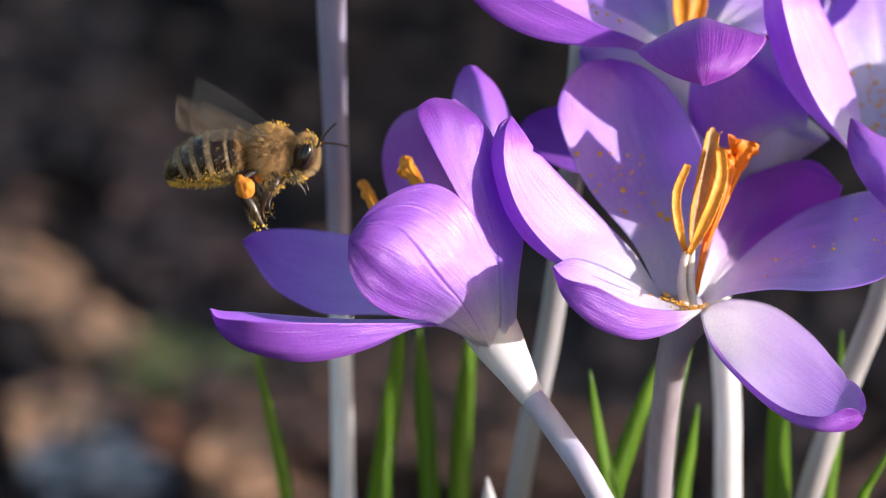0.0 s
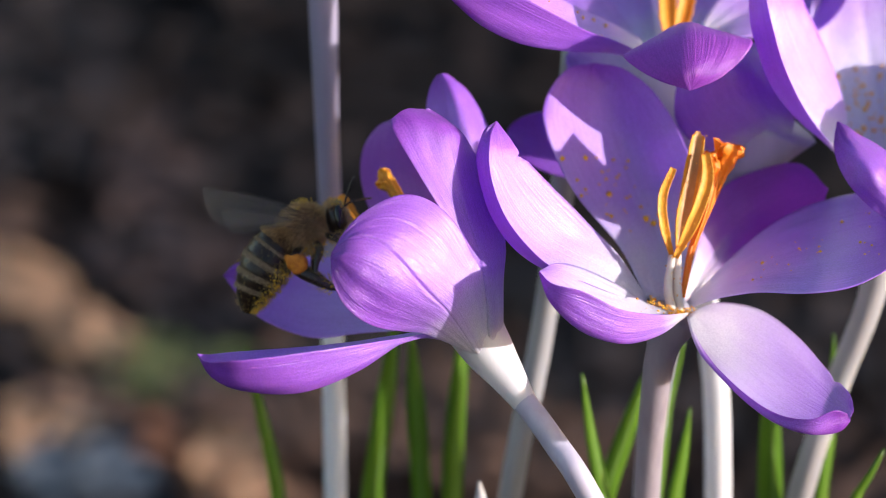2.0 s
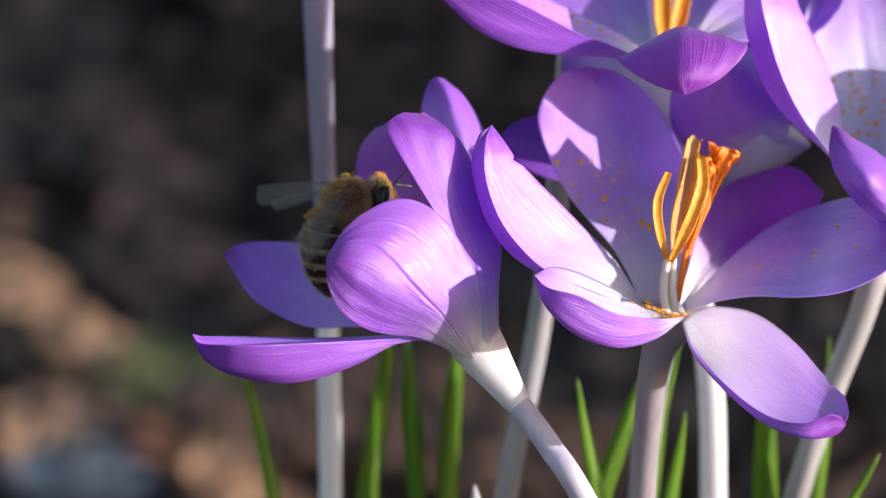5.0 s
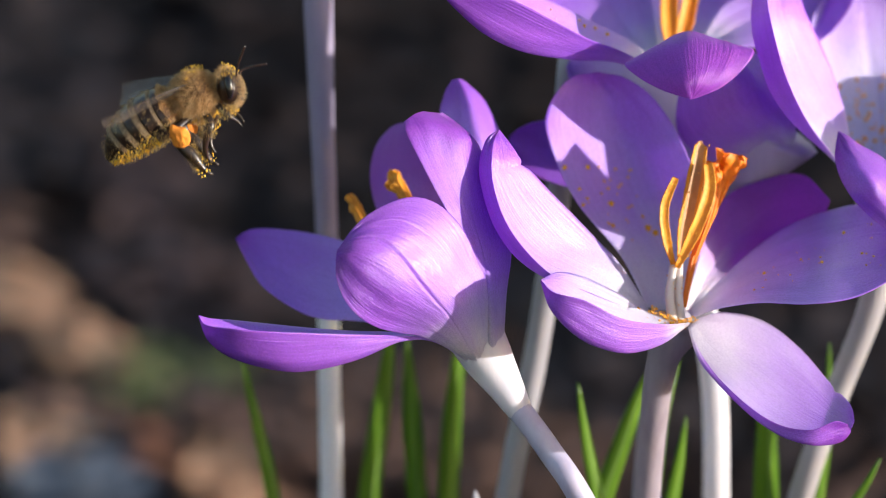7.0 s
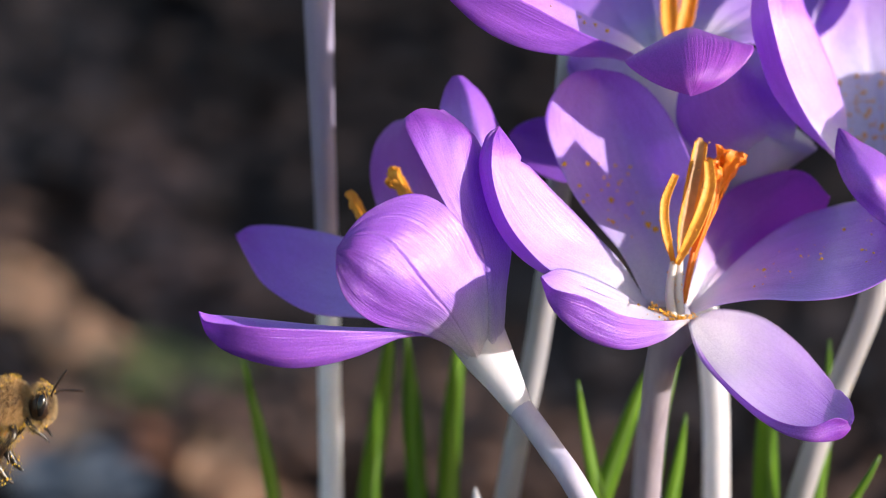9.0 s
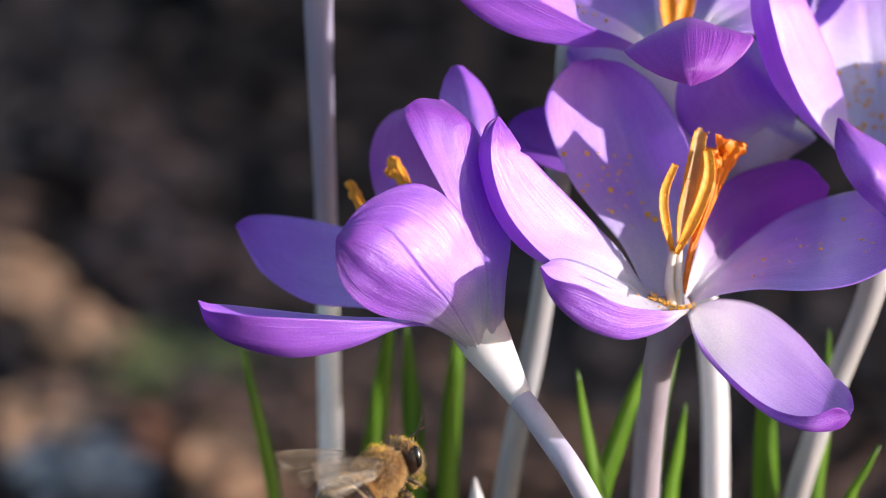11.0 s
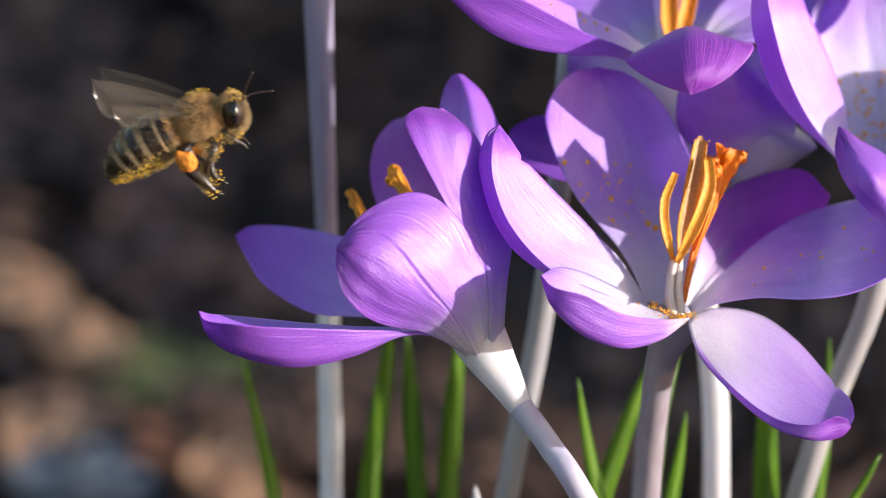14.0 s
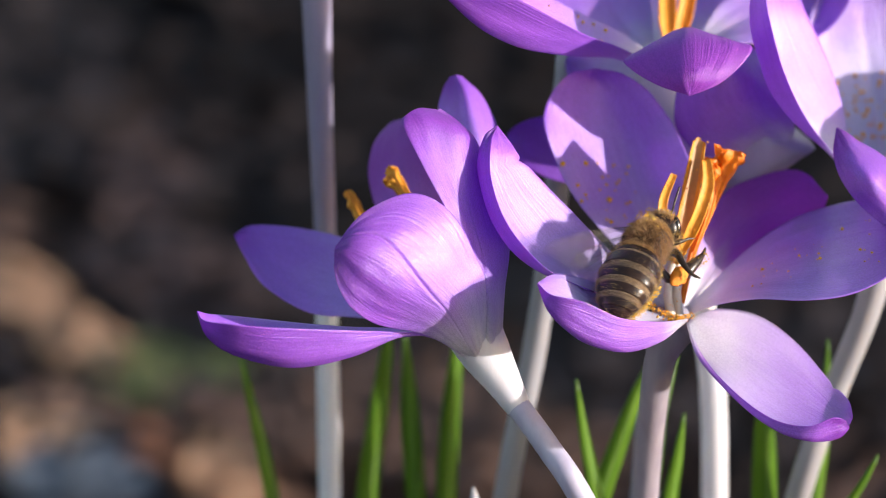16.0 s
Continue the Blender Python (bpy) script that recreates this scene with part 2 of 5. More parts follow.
def petal_mesh(parent, place, name="petal", label="", nt=56, ns=44, thick=0.2, mats=None):
    bm = bmesh.new()
    uvl = bm.loops.layers.uv.new("UVMap")
    grid = {}
    for k in range(nt + 1):
        t = min(1 - (1 - k / nt) ** 1.35, 0.996)
        for j in range(ns + 1):
            s = -1 + 2 * j / ns
            q, n = place(t, s)
            th = thick * (1 - 0.8 * s ** 4) * (1 - 0.8 * t ** 8) * 0.5
            grid[k, j, 0] = bm.verts.new((q + n * th) * MM)
            grid[k, j, 1] = bm.verts.new((q - n * th) * MM)

    def face(keys, mi):
        f = bm.faces.new([grid[k] for k in keys])
        f.material_index = mi
        for lp, key in zip(f.loops, keys):
            lp[uvl].uv = (key[1] / ns, 1 - (1 - key[0] / nt) ** 1.35)
    for k in range(nt):
        for j in range(ns):
            face([(k, j, 0), (k, j + 1, 0), (k + 1, j + 1, 0), (k + 1, j, 0)], 0)
            face([(k, j, 1), (k + 1, j, 1), (k + 1, j + 1, 1), (k, j + 1, 1)], 1)
        face([(k, 0, 0), (k + 1, 0, 0), (k + 1, 0, 1), (k, 0, 1)], 1)
        face([(k, ns, 0), (k, ns, 1), (k + 1, ns, 1), (k + 1, ns, 0)], 1)
    for j in range(ns):
        face([(nt, j, 0), (nt, j + 1, 0), (nt, j + 1, 1), (nt, j, 1)], 1)
        face([(0, j, 0), (0, j, 1), (0, j + 1, 1), (0, j + 1, 0)], 1)
    bmesh.ops.recalc_face_normals(bm, faces=bm.faces)
    return part(name, bm, mats or [PETAL_IN, PETAL_OUT], parent, label), place


def petal(parent, pts, width, side, inside, **more):
    return petal_mesh(parent, petal_shape(pts, width, side, inside, **more))


def lofted(parent, inside, seed, *curves, ruffle=0.16, crease=None, notch=None, mats=None, ns=44):
    return petal_mesh(parent, loft_shape(curves, inside, seed, ruffle, crease, notch), mats=mats, ns=ns)


def re_home(ob, at):
    """Moves a mesh's origin to a point of its parent's space, leaving its shape in place."""
    v = Vector(at) * MM
    ob.data.transform(Matrix.Translation(-v))
    ob.location = v


def settle(th):
    """Lets parts drawn in world millimetres hang under a thing that stands elsewhere."""
    off = Matrix.Translation(-th.location)
    for o in th.children:
        o.data.transform(off)


def specks(parent, place, count, t_range, s_range, size, seed, name="pollen"):
    rnd = random.Random(seed)
    bm = bmesh.new()
    for _ in range(count):
        t, s = rnd.uniform(*t_range), rnd.uniform(*s_range)
        q, n = place(t, s)
        r = size * rnd.uniform(0.5, 1.3) * rnd.choice((0.5, 0.8, 1.0))
        g = bmesh.ops.create_icosphere(bm, subdivisions=1, radius=r * MM)
        m = Matrix.Translation((q + n * 0.1) * MM)
        for v in g["verts"]:
            v.co = m @ (v.co * rnd.uniform(0.75, 1.2))
    return tagged(part(name, bm, POLLEN, parent), kind="stuff")


# ---- the crocus with its flower turned to the sun ----
def crocus_open():
    th = thing("crocus", (17.4, 0.46, 0), "open violet crocus with orange stigma on a pale slender tube", "crocus", "crocuses")
    part("tube", tube([(17.4, 0.46, 0), (17.55, 2.53, 23.37), (17.79, 1.26, 46.68), (18.18, -1.4, 57.53), (18.73, -2.35, 62.6), (19.91, -2.06, 65.59)], [1.1, 1.1, 1.1, 1.15, 1.3, 2.2]), SHADE_ROSY_TUBE, th, "pale lilac flower tube, darkened as in shade")
    _, back = lofted(th, (0, -0.86, 0.51), 1,
           [(17.36, -0.62, 66.31), (15.46, 4.75, 68.35), (11.81, 7.6, 72.11), (9.6, 9.75, 76.71), (9.71, 11.74, 78.61), (11.41, 13.64, 80.32), (13.52, 14.78, 80.39)],
           [(19.05, 1.09, 65.25), (18.82, 7.66, 67.5), (17.07, 11.9, 70.68), (15.46, 14.33, 74.71), (14.51, 15.06, 77.44), (13.88, 15.29, 79.12), (13.66, 14.78, 80.39)],
           [(20.65, 1.19, 65.45), (22.16, 5.78, 69.39), (21.92, 8.9, 72.53), (20.46, 11.76, 75.83), (18.4, 13.65, 78.45), (16.08, 14.56, 79.93), (13.99, 14.78, 80.39)])
    lofted(th, (0.85, -0.25, 0.47), 2,
           [(17.19, -4.51, 67.42), (13.19, -8.36, 71), (9.11, -10.29, 73.97), (6.22, -9.83, 77.31), (4.82, -7.34, 80.3), (4.84, -4.29, 82.1), (5.39, -2.83, 82.87)],
           [(17.55, -1.71, 66.33), (13.54, -4.65, 69.49), (8.08, -6.44, 72.76), (5.3, -6.01, 76.05), (4.01, -4.31, 79.68), (4.37, -3.24, 81.98), (5.39, -2.81, 82.91)],
           [(17.4, 0.38, 66.09), (15.08, 0.93, 69.62), (12.51, 0.22, 72.85), (9.74, -0.41, 76.22), (7.45, -1.19, 79.27), (6.44, -2, 81.1), (5.43, -2.81, 82.91)], notch=(1, 0.66, 0.09))
    sill, front = lofted(th, (0, 0.33, 0.94), 3,
           [(20.66, -4.76, 66.89), (18.04, -10.2, 69.41), (14.74, -14.52, 71.98), (11.83, -15.74, 74.11), (9.43, -15.44, 74.74), (8.55, -13.26, 74.68)],
           [(20.53, -3.9, 66.38), (18.13, -9.06, 67.13), (15.07, -12.9, 68.36), (11.68, -14.72, 70.37), (9.46, -14.7, 72.79), (8.51, -13.26, 74.68)],
           [(20.05, -1.96, 65.8), (17.46, -3.51, 67.2), (14.41, -5.5, 70.04), (11.85, -7.7, 72.41), (9.99, -10.27, 74.01), (8.55, -13.24, 74.72)], mats=[PALE_IN, PETAL_OUT])
    # Hanging petal: the glare at its centre is white colour.
    lofted(th, (0.21, -0.4, 0.89), 4,
           [(20.57, -4.85, 66.69), (21.67, -8.67, 65.6), (23.53, -13.31, 65.11), (26.72, -16.15, 63.76), (29.51, -17.3, 63.66), (31.49, -17, 64.29), (32.54, -16.22, 63.6)],
           [(20.62, -4.87, 66.65), (21.4, -8.67, 65.6), (23.28, -12.36, 64.78), (26.79, -15.52, 62.75), (29.59, -16.86, 62.24), (31.87, -15.87, 61.99), (32.84, -15.56, 62.67)],
           [(20.89, -3.88, 66.42), (22.83, -5.46, 65.38), (25.44, -7.67, 64.2), (28.48, -9.96, 62.84), (30.82, -11.96, 62.09), (32.35, -13.62, 62.09), (33.06, -14.51, 62.54)],
           [(21.36, -1.92, 65.88), (23.68, -0.19, 65.57), (26.86, 0.81, 64.42), (29.74, -1.13, 62.98), (31.85, -4.9, 61.79), (33.18, -9.71, 62.22), (33.23, -13.36, 62.65)], notch=(1, 0.72, 0.08), mats=[PALE_GLARE_IN, PETAL_OUT])
    _, right = lofted(th, (-0.11, -0.12, 0.99), 5,
           [(20.9, -2.8, 66.35), (23.22, -5.17, 68.39), (26.1, -8.61, 70.47), (29.52, -10.47, 71.21), (33.06, -10.26, 71.66), (36.35, -7.8, 72.21), (38.52, -3.23, 72.55)],
           [(20.92, -0.9, 65.7), (23.45, -1.13, 67.57), (27.02, -1.37, 69.44), (30.57, -1.79, 70.89), (34.19, -1.51, 71.5), (36.91, -1.32, 71.91), (38.62, -2.13, 72.54)],
           [(20.88, 1.04, 65.12), (23.29, 3.77, 66.26), (25.72, 6.56, 67.5), (28.56, 8.35, 68.97), (32.19, 8.08, 70.77), (35.63, 5.55, 72.43), (38.71, -0.93, 72.73)], mats=[PALE_GLARE_IN, PETAL_OUT])
    # Shade on this petal is painted with the dark skin.
    lofted(th, (0.42, 0.45, -0.79), 6,
           [(20.76, 2.9, 64.38), (22, 10.38, 66.24), (24.28, 14.9, 68.82), (27.5, 14.68, 70.72), (30.64, 13.05, 71.95), (32.73, 9.43, 71.28)],
           [(21.04, 3.74, 63.83), (23.46, 10.7, 64.55), (26.16, 13.7, 66.26), (28.91, 13.59, 68.38), (31.03, 11.25, 70.46), (32.78, 9.39, 71.2)],
           [(21.22, 2.8, 64.17), (24.04, 8.1, 63.7), (26.9, 9.99, 65.39), (29.63, 9.77, 67.29), (31.88, 9.45, 68.98), (32.73, 9.35, 71.12)], mats=[DEEP_SHADED, DEEP_SHADED])
    specks(th, back, 36, (0.2, 0.42), (-0.95, 0.05), 0.25, 1)
    specks(th, right, 30, (0.25, 0.8), (-0.5, 0.6), 0.15, 2)
    specks(th, front, 40, (0.01, 0.32), (0.3, 0.95), 0.12, 3)
    specks(th, front, 40, (0.0, 0.10), (-0.6, 0.98), 0.17, 9)
    left = [(19.5, -1.08, 70.05), (18.77, -0.84, 72.94), (18.72, 0.12, 74.99), (19.58, 1.04, 76.95)]
    middle = [(20.08, -0.01, 70.46), (20.39, 0.71, 72.23), (20.85, 1.76, 74.49), (21.26, 2.81, 76.51), (21.73, 4.05, 78.69)]
    strip = [(19.69, -1.62, 70.31), (20.82, -0.85, 72.44), (21.81, 0.13, 74.53), (22.33, 1.33, 76.17), (22.22, 2.45, 77.61)]
    anther(th, left, 0.38, 1, 0.35)
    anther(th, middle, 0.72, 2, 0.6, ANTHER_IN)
    anther(th, strip, 0.52, 3, 0.45)
    posts = ([(19.45, -2.96, 66.03), (19.13, -2.04, 68), (19.5, -0.98, 70.26)], [(20.06, -2.6, 65.85), (19.88, -1.68, 67.83), (19.96, -0.71, 70.38)])
    for a in posts:
        part("filament", tube(a, [0.42, 0.38, 0.3], 8, 10), FILAMENT, th)
    stigma(th, [(20.35, -0.98, 66.49), (21.22, 0.94, 70.12), (22.78, 2.76, 73.54), (23.6, 3.62, 75.4), (24.31, 4.22, 77.63)], 1.25, 5)
    stigma(th, [(21.28, 0.39, 70.37), (22.37, 1.64, 73.05), (22.93, 2.69, 75.07), (22.93, 3.17, 76.1), (22.74, 3.71, 77.25)], 0.75, 8)
    dust(th, [(left, 0.4, 26), (middle, 0.75, 22), (strip, 0.55, 40), (posts[0], 0.42, 12), (posts[1], 0.42, 18),
              ([(17.55, -3.4, 67.44), (18.38, -3.21, 66.9), (19.38, -3.44, 66.41)], 0.35, 110),
              ([(19.38, -3.46, 66.37), (20.27, -3.7, 66.33), (21.03, -3.04, 66.32)], 0.4, 110)], 0.06, 12)
    settle(th)
    base = Vector((20.49, -2.92, 66.11)) * MM - th.location
    sill.data.transform(Matrix.Translation(-base))
    sill.location = base
    return th, sill


def anther(parent, pts, r, seed, hollow=0.4, inner=None):
    """A pollen sac split open: a band whose thick edges roll toward the viewer, ragged along the rim and at the end."""
    bm = bmesh.new()
    ns, nt = 10, 34
    rows = []
    face = Vector((0.15, -0.85, 0.51))
    for k in range(nt + 1):
        t = k / nt
        c = spline(pts, t)
        d = (spline(pts, min(1, t + 0.02)) - spline(pts, max(0, t - 0.02))).normalized()
        e = d.cross(face).normalized()
        m = e.cross(d).normalized()
        if m.dot(face) < 0:
            m = -m
        w = r * (0.45 + 0.55 * min(1, t * 3.5)) * (1 - 0.25 * max(0, t - 0.7) / 0.3)
        front, rear = [], []
        for j in range(ns + 1):
            s = -1 + 2 * j / ns
            fray = 0.10 * r * noise.noise(Vector((t * 30, s * 2, seed))) * abs(s)
            top = 0.7 * r * noise.noise(Vector((s * 3.1, seed * 1.7, 4))) * max(0, t - 0.9) / 0.1
            q = c + e * (w * s + fray) + d * top
            roll = hollow * w * (abs(s) ** 2) * 1.3 - 0.25 * hollow * w * max(0, abs(s) - 0.75) / 0.25
            front.append(bm.verts.new((q + m * roll) * MM))
            rear.append(bm.verts.new((q + m * (roll - 0.55 * r * (1.05 - s * s) - 0.12)) * MM))
        rows.append(front + rear[::-1])
    n = 2 * (ns + 1)
    for a, b in zip(rows, rows[1:]):
        for j in range(n):
            f = bm.faces.new((a[j], a[(j + 1) % n], b[(j + 1) % n], b[j]))
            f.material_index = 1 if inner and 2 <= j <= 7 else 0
    bm.faces.new(rows[0][::-1])
    bm.faces.new(rows[-1])
    bmesh.ops.recalc_face_normals(bm, faces=bm.faces)
    return part("anther", bm, [ANTHER, inner or ANTHER], parent, "orange-yellow split anther with ragged rims")


def dust(parent, lines, size, seed):
    """Pollen grains clinging along curves; each line is (points, spread, count)."""
    rnd = random.Random(seed)
    bm = bmesh.new()
    near = Vector((0, -0.81, 0.59))
    for pts, spread, count in lines:
        for _ in range(count):
            d = Vector((rnd.gauss(0, 1), rnd.gauss(0, 1), rnd.gauss(0, 1))).normalized()
            q = spline(pts, rnd.random()) + (d + near * 0.6).normalized() * spread * rnd.uniform(0.8, 1.1)
            g = bmesh.ops.create_icosphere(bm, subdivisions=1, radius=size * rnd.uniform(0.4, 1.4) * MM)
            for v in g["verts"]:
                v.co = v.co * rnd.uniform(0.8, 1.2) + q * MM
    return tagged(part("pollen", bm, POLLEN, parent), kind="stuff")


def stigma(th, pts, flare, seed, skin=STIGMA, label="frilled deep orange stigma", fray=0.5):
    """A fluted trumpet with a frayed rim, cut into lobes."""
    bm = tube(pts, [0.2, 0.28, 0.38, 0.5, flare], 44, 40, 0.16, False)
    end = Vector(pts[-1]) * MM
    for v in bm.verts:
        d = (v.co - end).length / MM
        if d < 2.6:
            k = 1 - d / 2.6
            v.co += Vector((noise.noise(v.co * 1700 + Vector((seed, 0, 0))), noise.noise(v.co * 2100), noise.noise(v.co * 1700 + Vector((0, seed, 3))))) * 1.3 * MM * k * fray
            v.co += Vector((noise.noise(v.co * 5200), noise.noise(v.co * 5200 + Vector((5, 0, 0))), noise.noise(v.co * 5200 + Vector((0, 7, seed))))) * 0.35 * MM * k * fray
    return part("stigma", bm, skin, th, label)


# ---- the crocus that leans over, seen from outside ----
L_FOOT = (29.97, -1.53, 0)
L_HINGE = (7.11, -8.47, 60.83)


def crocus_leaning():
    th = thing("crocus", L_FOOT, "leaning violet crocus with cupped petals on a white tube", "crocus", "crocuses")
    # Stem colour includes the shade below the sunlit white tube.
    part("stem", tube([L_FOOT, (21.83, -4.96, 30.5), (12.74, -11.99, 53.28), (9.48, -10.44, 58.26), (6.66, -8.18, 61.45)], [1.0, 1.0, 1.0, 0.985, 0.97]), SHADE_LILAC_TUBE, th, "pale lilac lower tube, dimmed as in shade")
    head = part("tube", tube([L_HINGE, (5.85, -7.7, 62.87), (4.6, -7.15, 64.85), (3.6, -6.9, 66.8), (3.1, -6.0, 68.4)], [1.0, 1.48, 2.0, 2.3, 2.4], closed=False), TUBE, th, "white flaring flower tube")
    low, _ = lofted(head, (0, 0.33, 0.94), 11,
           [(4.5, -7.51, 63.83), (0.71, -10.49, 68.32), (-2.17, -12.26, 69.27), (-6.29, -16.77, 71.41), (-11.44, -19.46, 72.76), (-15.29, -20.26, 73.39), (-17.33, -18.35, 72.76), (-17.99, -16.26, 72.52)],
           [(4.68, -7.41, 63.57), (0.71, -9.78, 67.48), (-2.17, -11.49, 68.56), (-6.12, -14.85, 68.43), (-10.68, -17.04, 68.48), (-15.02, -17.62, 69.59), (-17.11, -17.07, 70.78), (-18.03, -16.26, 72.52)],
           [(4.41, -7.08, 63.81), (0.72, -6.8, 66.78), (-2.19, -7.66, 67.3), (-6.42, -9.42, 68.25), (-11.71, -11.11, 69.36), (-15.18, -12.78, 70.51), (-17.07, -14.53, 71.5), (-17.99, -16.24, 72.56)])
    rear, _ = lofted(head, (0.11, -0.54, 0.83), 12,
           [(2.99, -3.01, 65.45), (-1.09, -1.21, 64.58), (-5.68, 0.65, 63.83), (-9.85, 2.49, 63.05), (-13.6, 5.08, 63.85), (-15.53, 7.87, 65.1), (-16.5, 9.46, 66.15)],
           [(3.01, -0.92, 65.2), (-1.1, 2.37, 65.14), (-5.74, 5.57, 64.9), (-9.95, 7.67, 64.68), (-13.24, 8.97, 65.1), (-15.35, 9.82, 65.73), (-16.55, 9.52, 66.28)],
           [(3.02, 1.27, 65.16), (-0.65, 5.15, 66.38), (-5.3, 8.55, 66.58), (-9.53, 10.76, 66.58), (-12.82, 11.32, 66.58), (-15.37, 10.76, 66.58), (-16.45, 9.56, 66.37)])
    lofted(head, (-0.1, 0.99, -0.11), 13,
           [(3.5, -7.98, 64.96), (-0.18, -12.29, 69.19), (-2.38, -13.91, 70.46), (-4.11, -15.54, 71.69), (-5.62, -16.5, 73.17), (-6.7, -16.86, 74.79), (-7.3, -16.57, 76.58), (-7.3, -15.93, 77.96)],
           [(3.95, -8.41, 64.97), (1.81, -12.9, 71.2), (0.04, -14.56, 73.8), (-1.7, -15.62, 75.79), (-3.22, -16.06, 77.2), (-4.73, -16.29, 78.12), (-6.12, -16.2, 78.56), (-7.3, -15.84, 78.15)],
           [(4.49, -8.14, 64.84), (4.43, -10.48, 72.49), (3.7, -10.77, 75.07), (2.24, -10.86, 78.41), (0.26, -10.87, 80.29), (-2.14, -11.49, 80.86), (-5.18, -13.59, 80.13), (-7.25, -15.75, 78.35)], crease=(-0.17, 0.65, 0.22, 0.026), ns=110)
    _, tall = lofted(head, (-0.31, 0.93, -0.21), 14,
           [(4.22, -7.97, 64.75), (3.98, -10.12, 71.84), (3.71, -9.69, 73.59), (2.25, -9.11, 76.73), (0.7, -8.68, 79.53), (-0.83, -7.6, 82.32), (-1.94, -6.13, 84.07), (-2.12, -5.02, 84.55)],
           [(4.55, -8.14, 64.84), (4.38, -9.85, 71.72), (4.07, -8.86, 73.94), (2.98, -8.01, 76.95), (1.92, -7.24, 79.56), (0.95, -6.14, 81.91), (0.09, -4.89, 83.87), (-0.97, -3.89, 84.84)],
           [(4.89, -8.32, 64.93), (4.79, -9.58, 71.59), (4.43, -8.04, 74.29), (3.72, -6.91, 77.18), (3.14, -5.79, 79.58), (2.74, -4.67, 81.51), (2.3, -3.61, 83.07), (0.27, -2.68, 84.36)],
           [(5.57, -7.54, 64.94), (5.9, -6.69, 70.21), (6.3, -4.78, 72.77), (5.85, -3.64, 75.2), (4.96, -2.32, 78.03), (3.93, -1.46, 80.34), (2.94, -1.76, 82.08), (0.71, -2.26, 84.08)],
           # Hidden rear wrap, added to keep the sun off the bee.
           [(5.5, -5.4, 65.2), (5.7, -3.0, 69.2), (5.9, -0.4, 71.6), (5.4, 1.0, 74.0), (4.5, 2.0, 76.9), (3.4, 1.6, 79.6), (2.2, 0.0, 81.8), (0.75, -2.0, 84.0)])
    specks(head, tall, 12, (0.45, 0.995), (-0.9, 0.3), 0.10, 21)
    # Inner petal in shade, darkened by its colour.
    lofted(head, (-0.22, 0.88, -0.41), 15,
           [(2.79, 0.08, 64.97), (-0.65, 7.45, 66.58), (-3.93, 12.46, 67.86), (-5.08, 15.67, 70.01), (-4.66, 16.87, 72.57), (-3.24, 16.71, 74.59), (-1.82, 15.11, 75.9)],
           [(3.03, 2.08, 64.52), (0.74, 6.74, 67.42), (-1.12, 10.32, 70.37), (-1.82, 12.42, 72.49), (-1.96, 13.3, 74.39), (-1.82, 13.89, 75.66), (-1.58, 14.19, 76.29)],
           [(3.48, 1.18, 64.95), (3.04, 4.93, 68.26), (2.12, 7.39, 71.19), (1.2, 9.48, 73.29), (0.51, 10.91, 75.19), (-0.42, 12.06, 76.46), (-1.35, 13.27, 76.69)], mats=[DEEP_SHADED, DEEP_SHADED])
    lofted(head, (-0.31, -0.81, 0.49), 16,
           [(3.47, 0.08, 64.97), (2.35, 5.51, 69.51), (1.21, 10.59, 73.3), (0.74, 13.27, 76.69), (1.11, 13.69, 78.78), (1.76, 12.86, 80.54)],
           [(4.16, 0.27, 65.38), (4.41, 4.6, 69.93), (4.05, 7.85, 74.52), (3.41, 9.86, 77.66), (2.95, 11.39, 79.76), (2.22, 12.44, 80.82)],
           [(5.3, 0.27, 65.38), (6.03, 5.51, 69.51), (6.2, 9.48, 73.29), (5.61, 11.96, 76.25), (4.36, 13.14, 78.77), (2.68, 12.86, 80.54)])
    lobes = [([(2.54, -1.86, 67.91), (0.27, 2.79, 70.77), (-1.8, 6.78, 72.23), (-3.14, 8.7, 74.1)], 0.5, 4), ([(-1.9, 6.9, 72.3), (-2.5, 7.6, 72.8), (-3.0, 7.9, 73.2), (-3.64, 8.04, 73.5)], 0.3, 5),
             ([(2.08, -2.95, 67.93), (-2.02, 3.11, 69.1), (-5.04, 7.26, 69.72), (-6.67, 9.35, 71.7)], 0.35, 6)]
    for pts, flare, seed in lobes:
        stigma(head, pts, flare, seed, ANTHER, "amber stigma lobe with a flared, notched end", 0.28)
    settle(th)
    off = th.location
    pivot = Vector(L_HINGE) * MM - off
    for o in head.children:
        o.data.transform(Matrix.Translation(-off - pivot))
    head.data.transform(Matrix.Translation(-pivot))
    head.location = pivot
    base = (Vector((0.71, -8.79, 67.24)) * MM) - off - pivot
    low.data.transform(Matrix.Translation(-base))
    low.location = base
    base = (Vector((1.64, -0.72, 65.61)) * MM) - off - pivot
    rear.data.transform(Matrix.Translation(-base))
    rear.location = base
    return th, head, low, rear


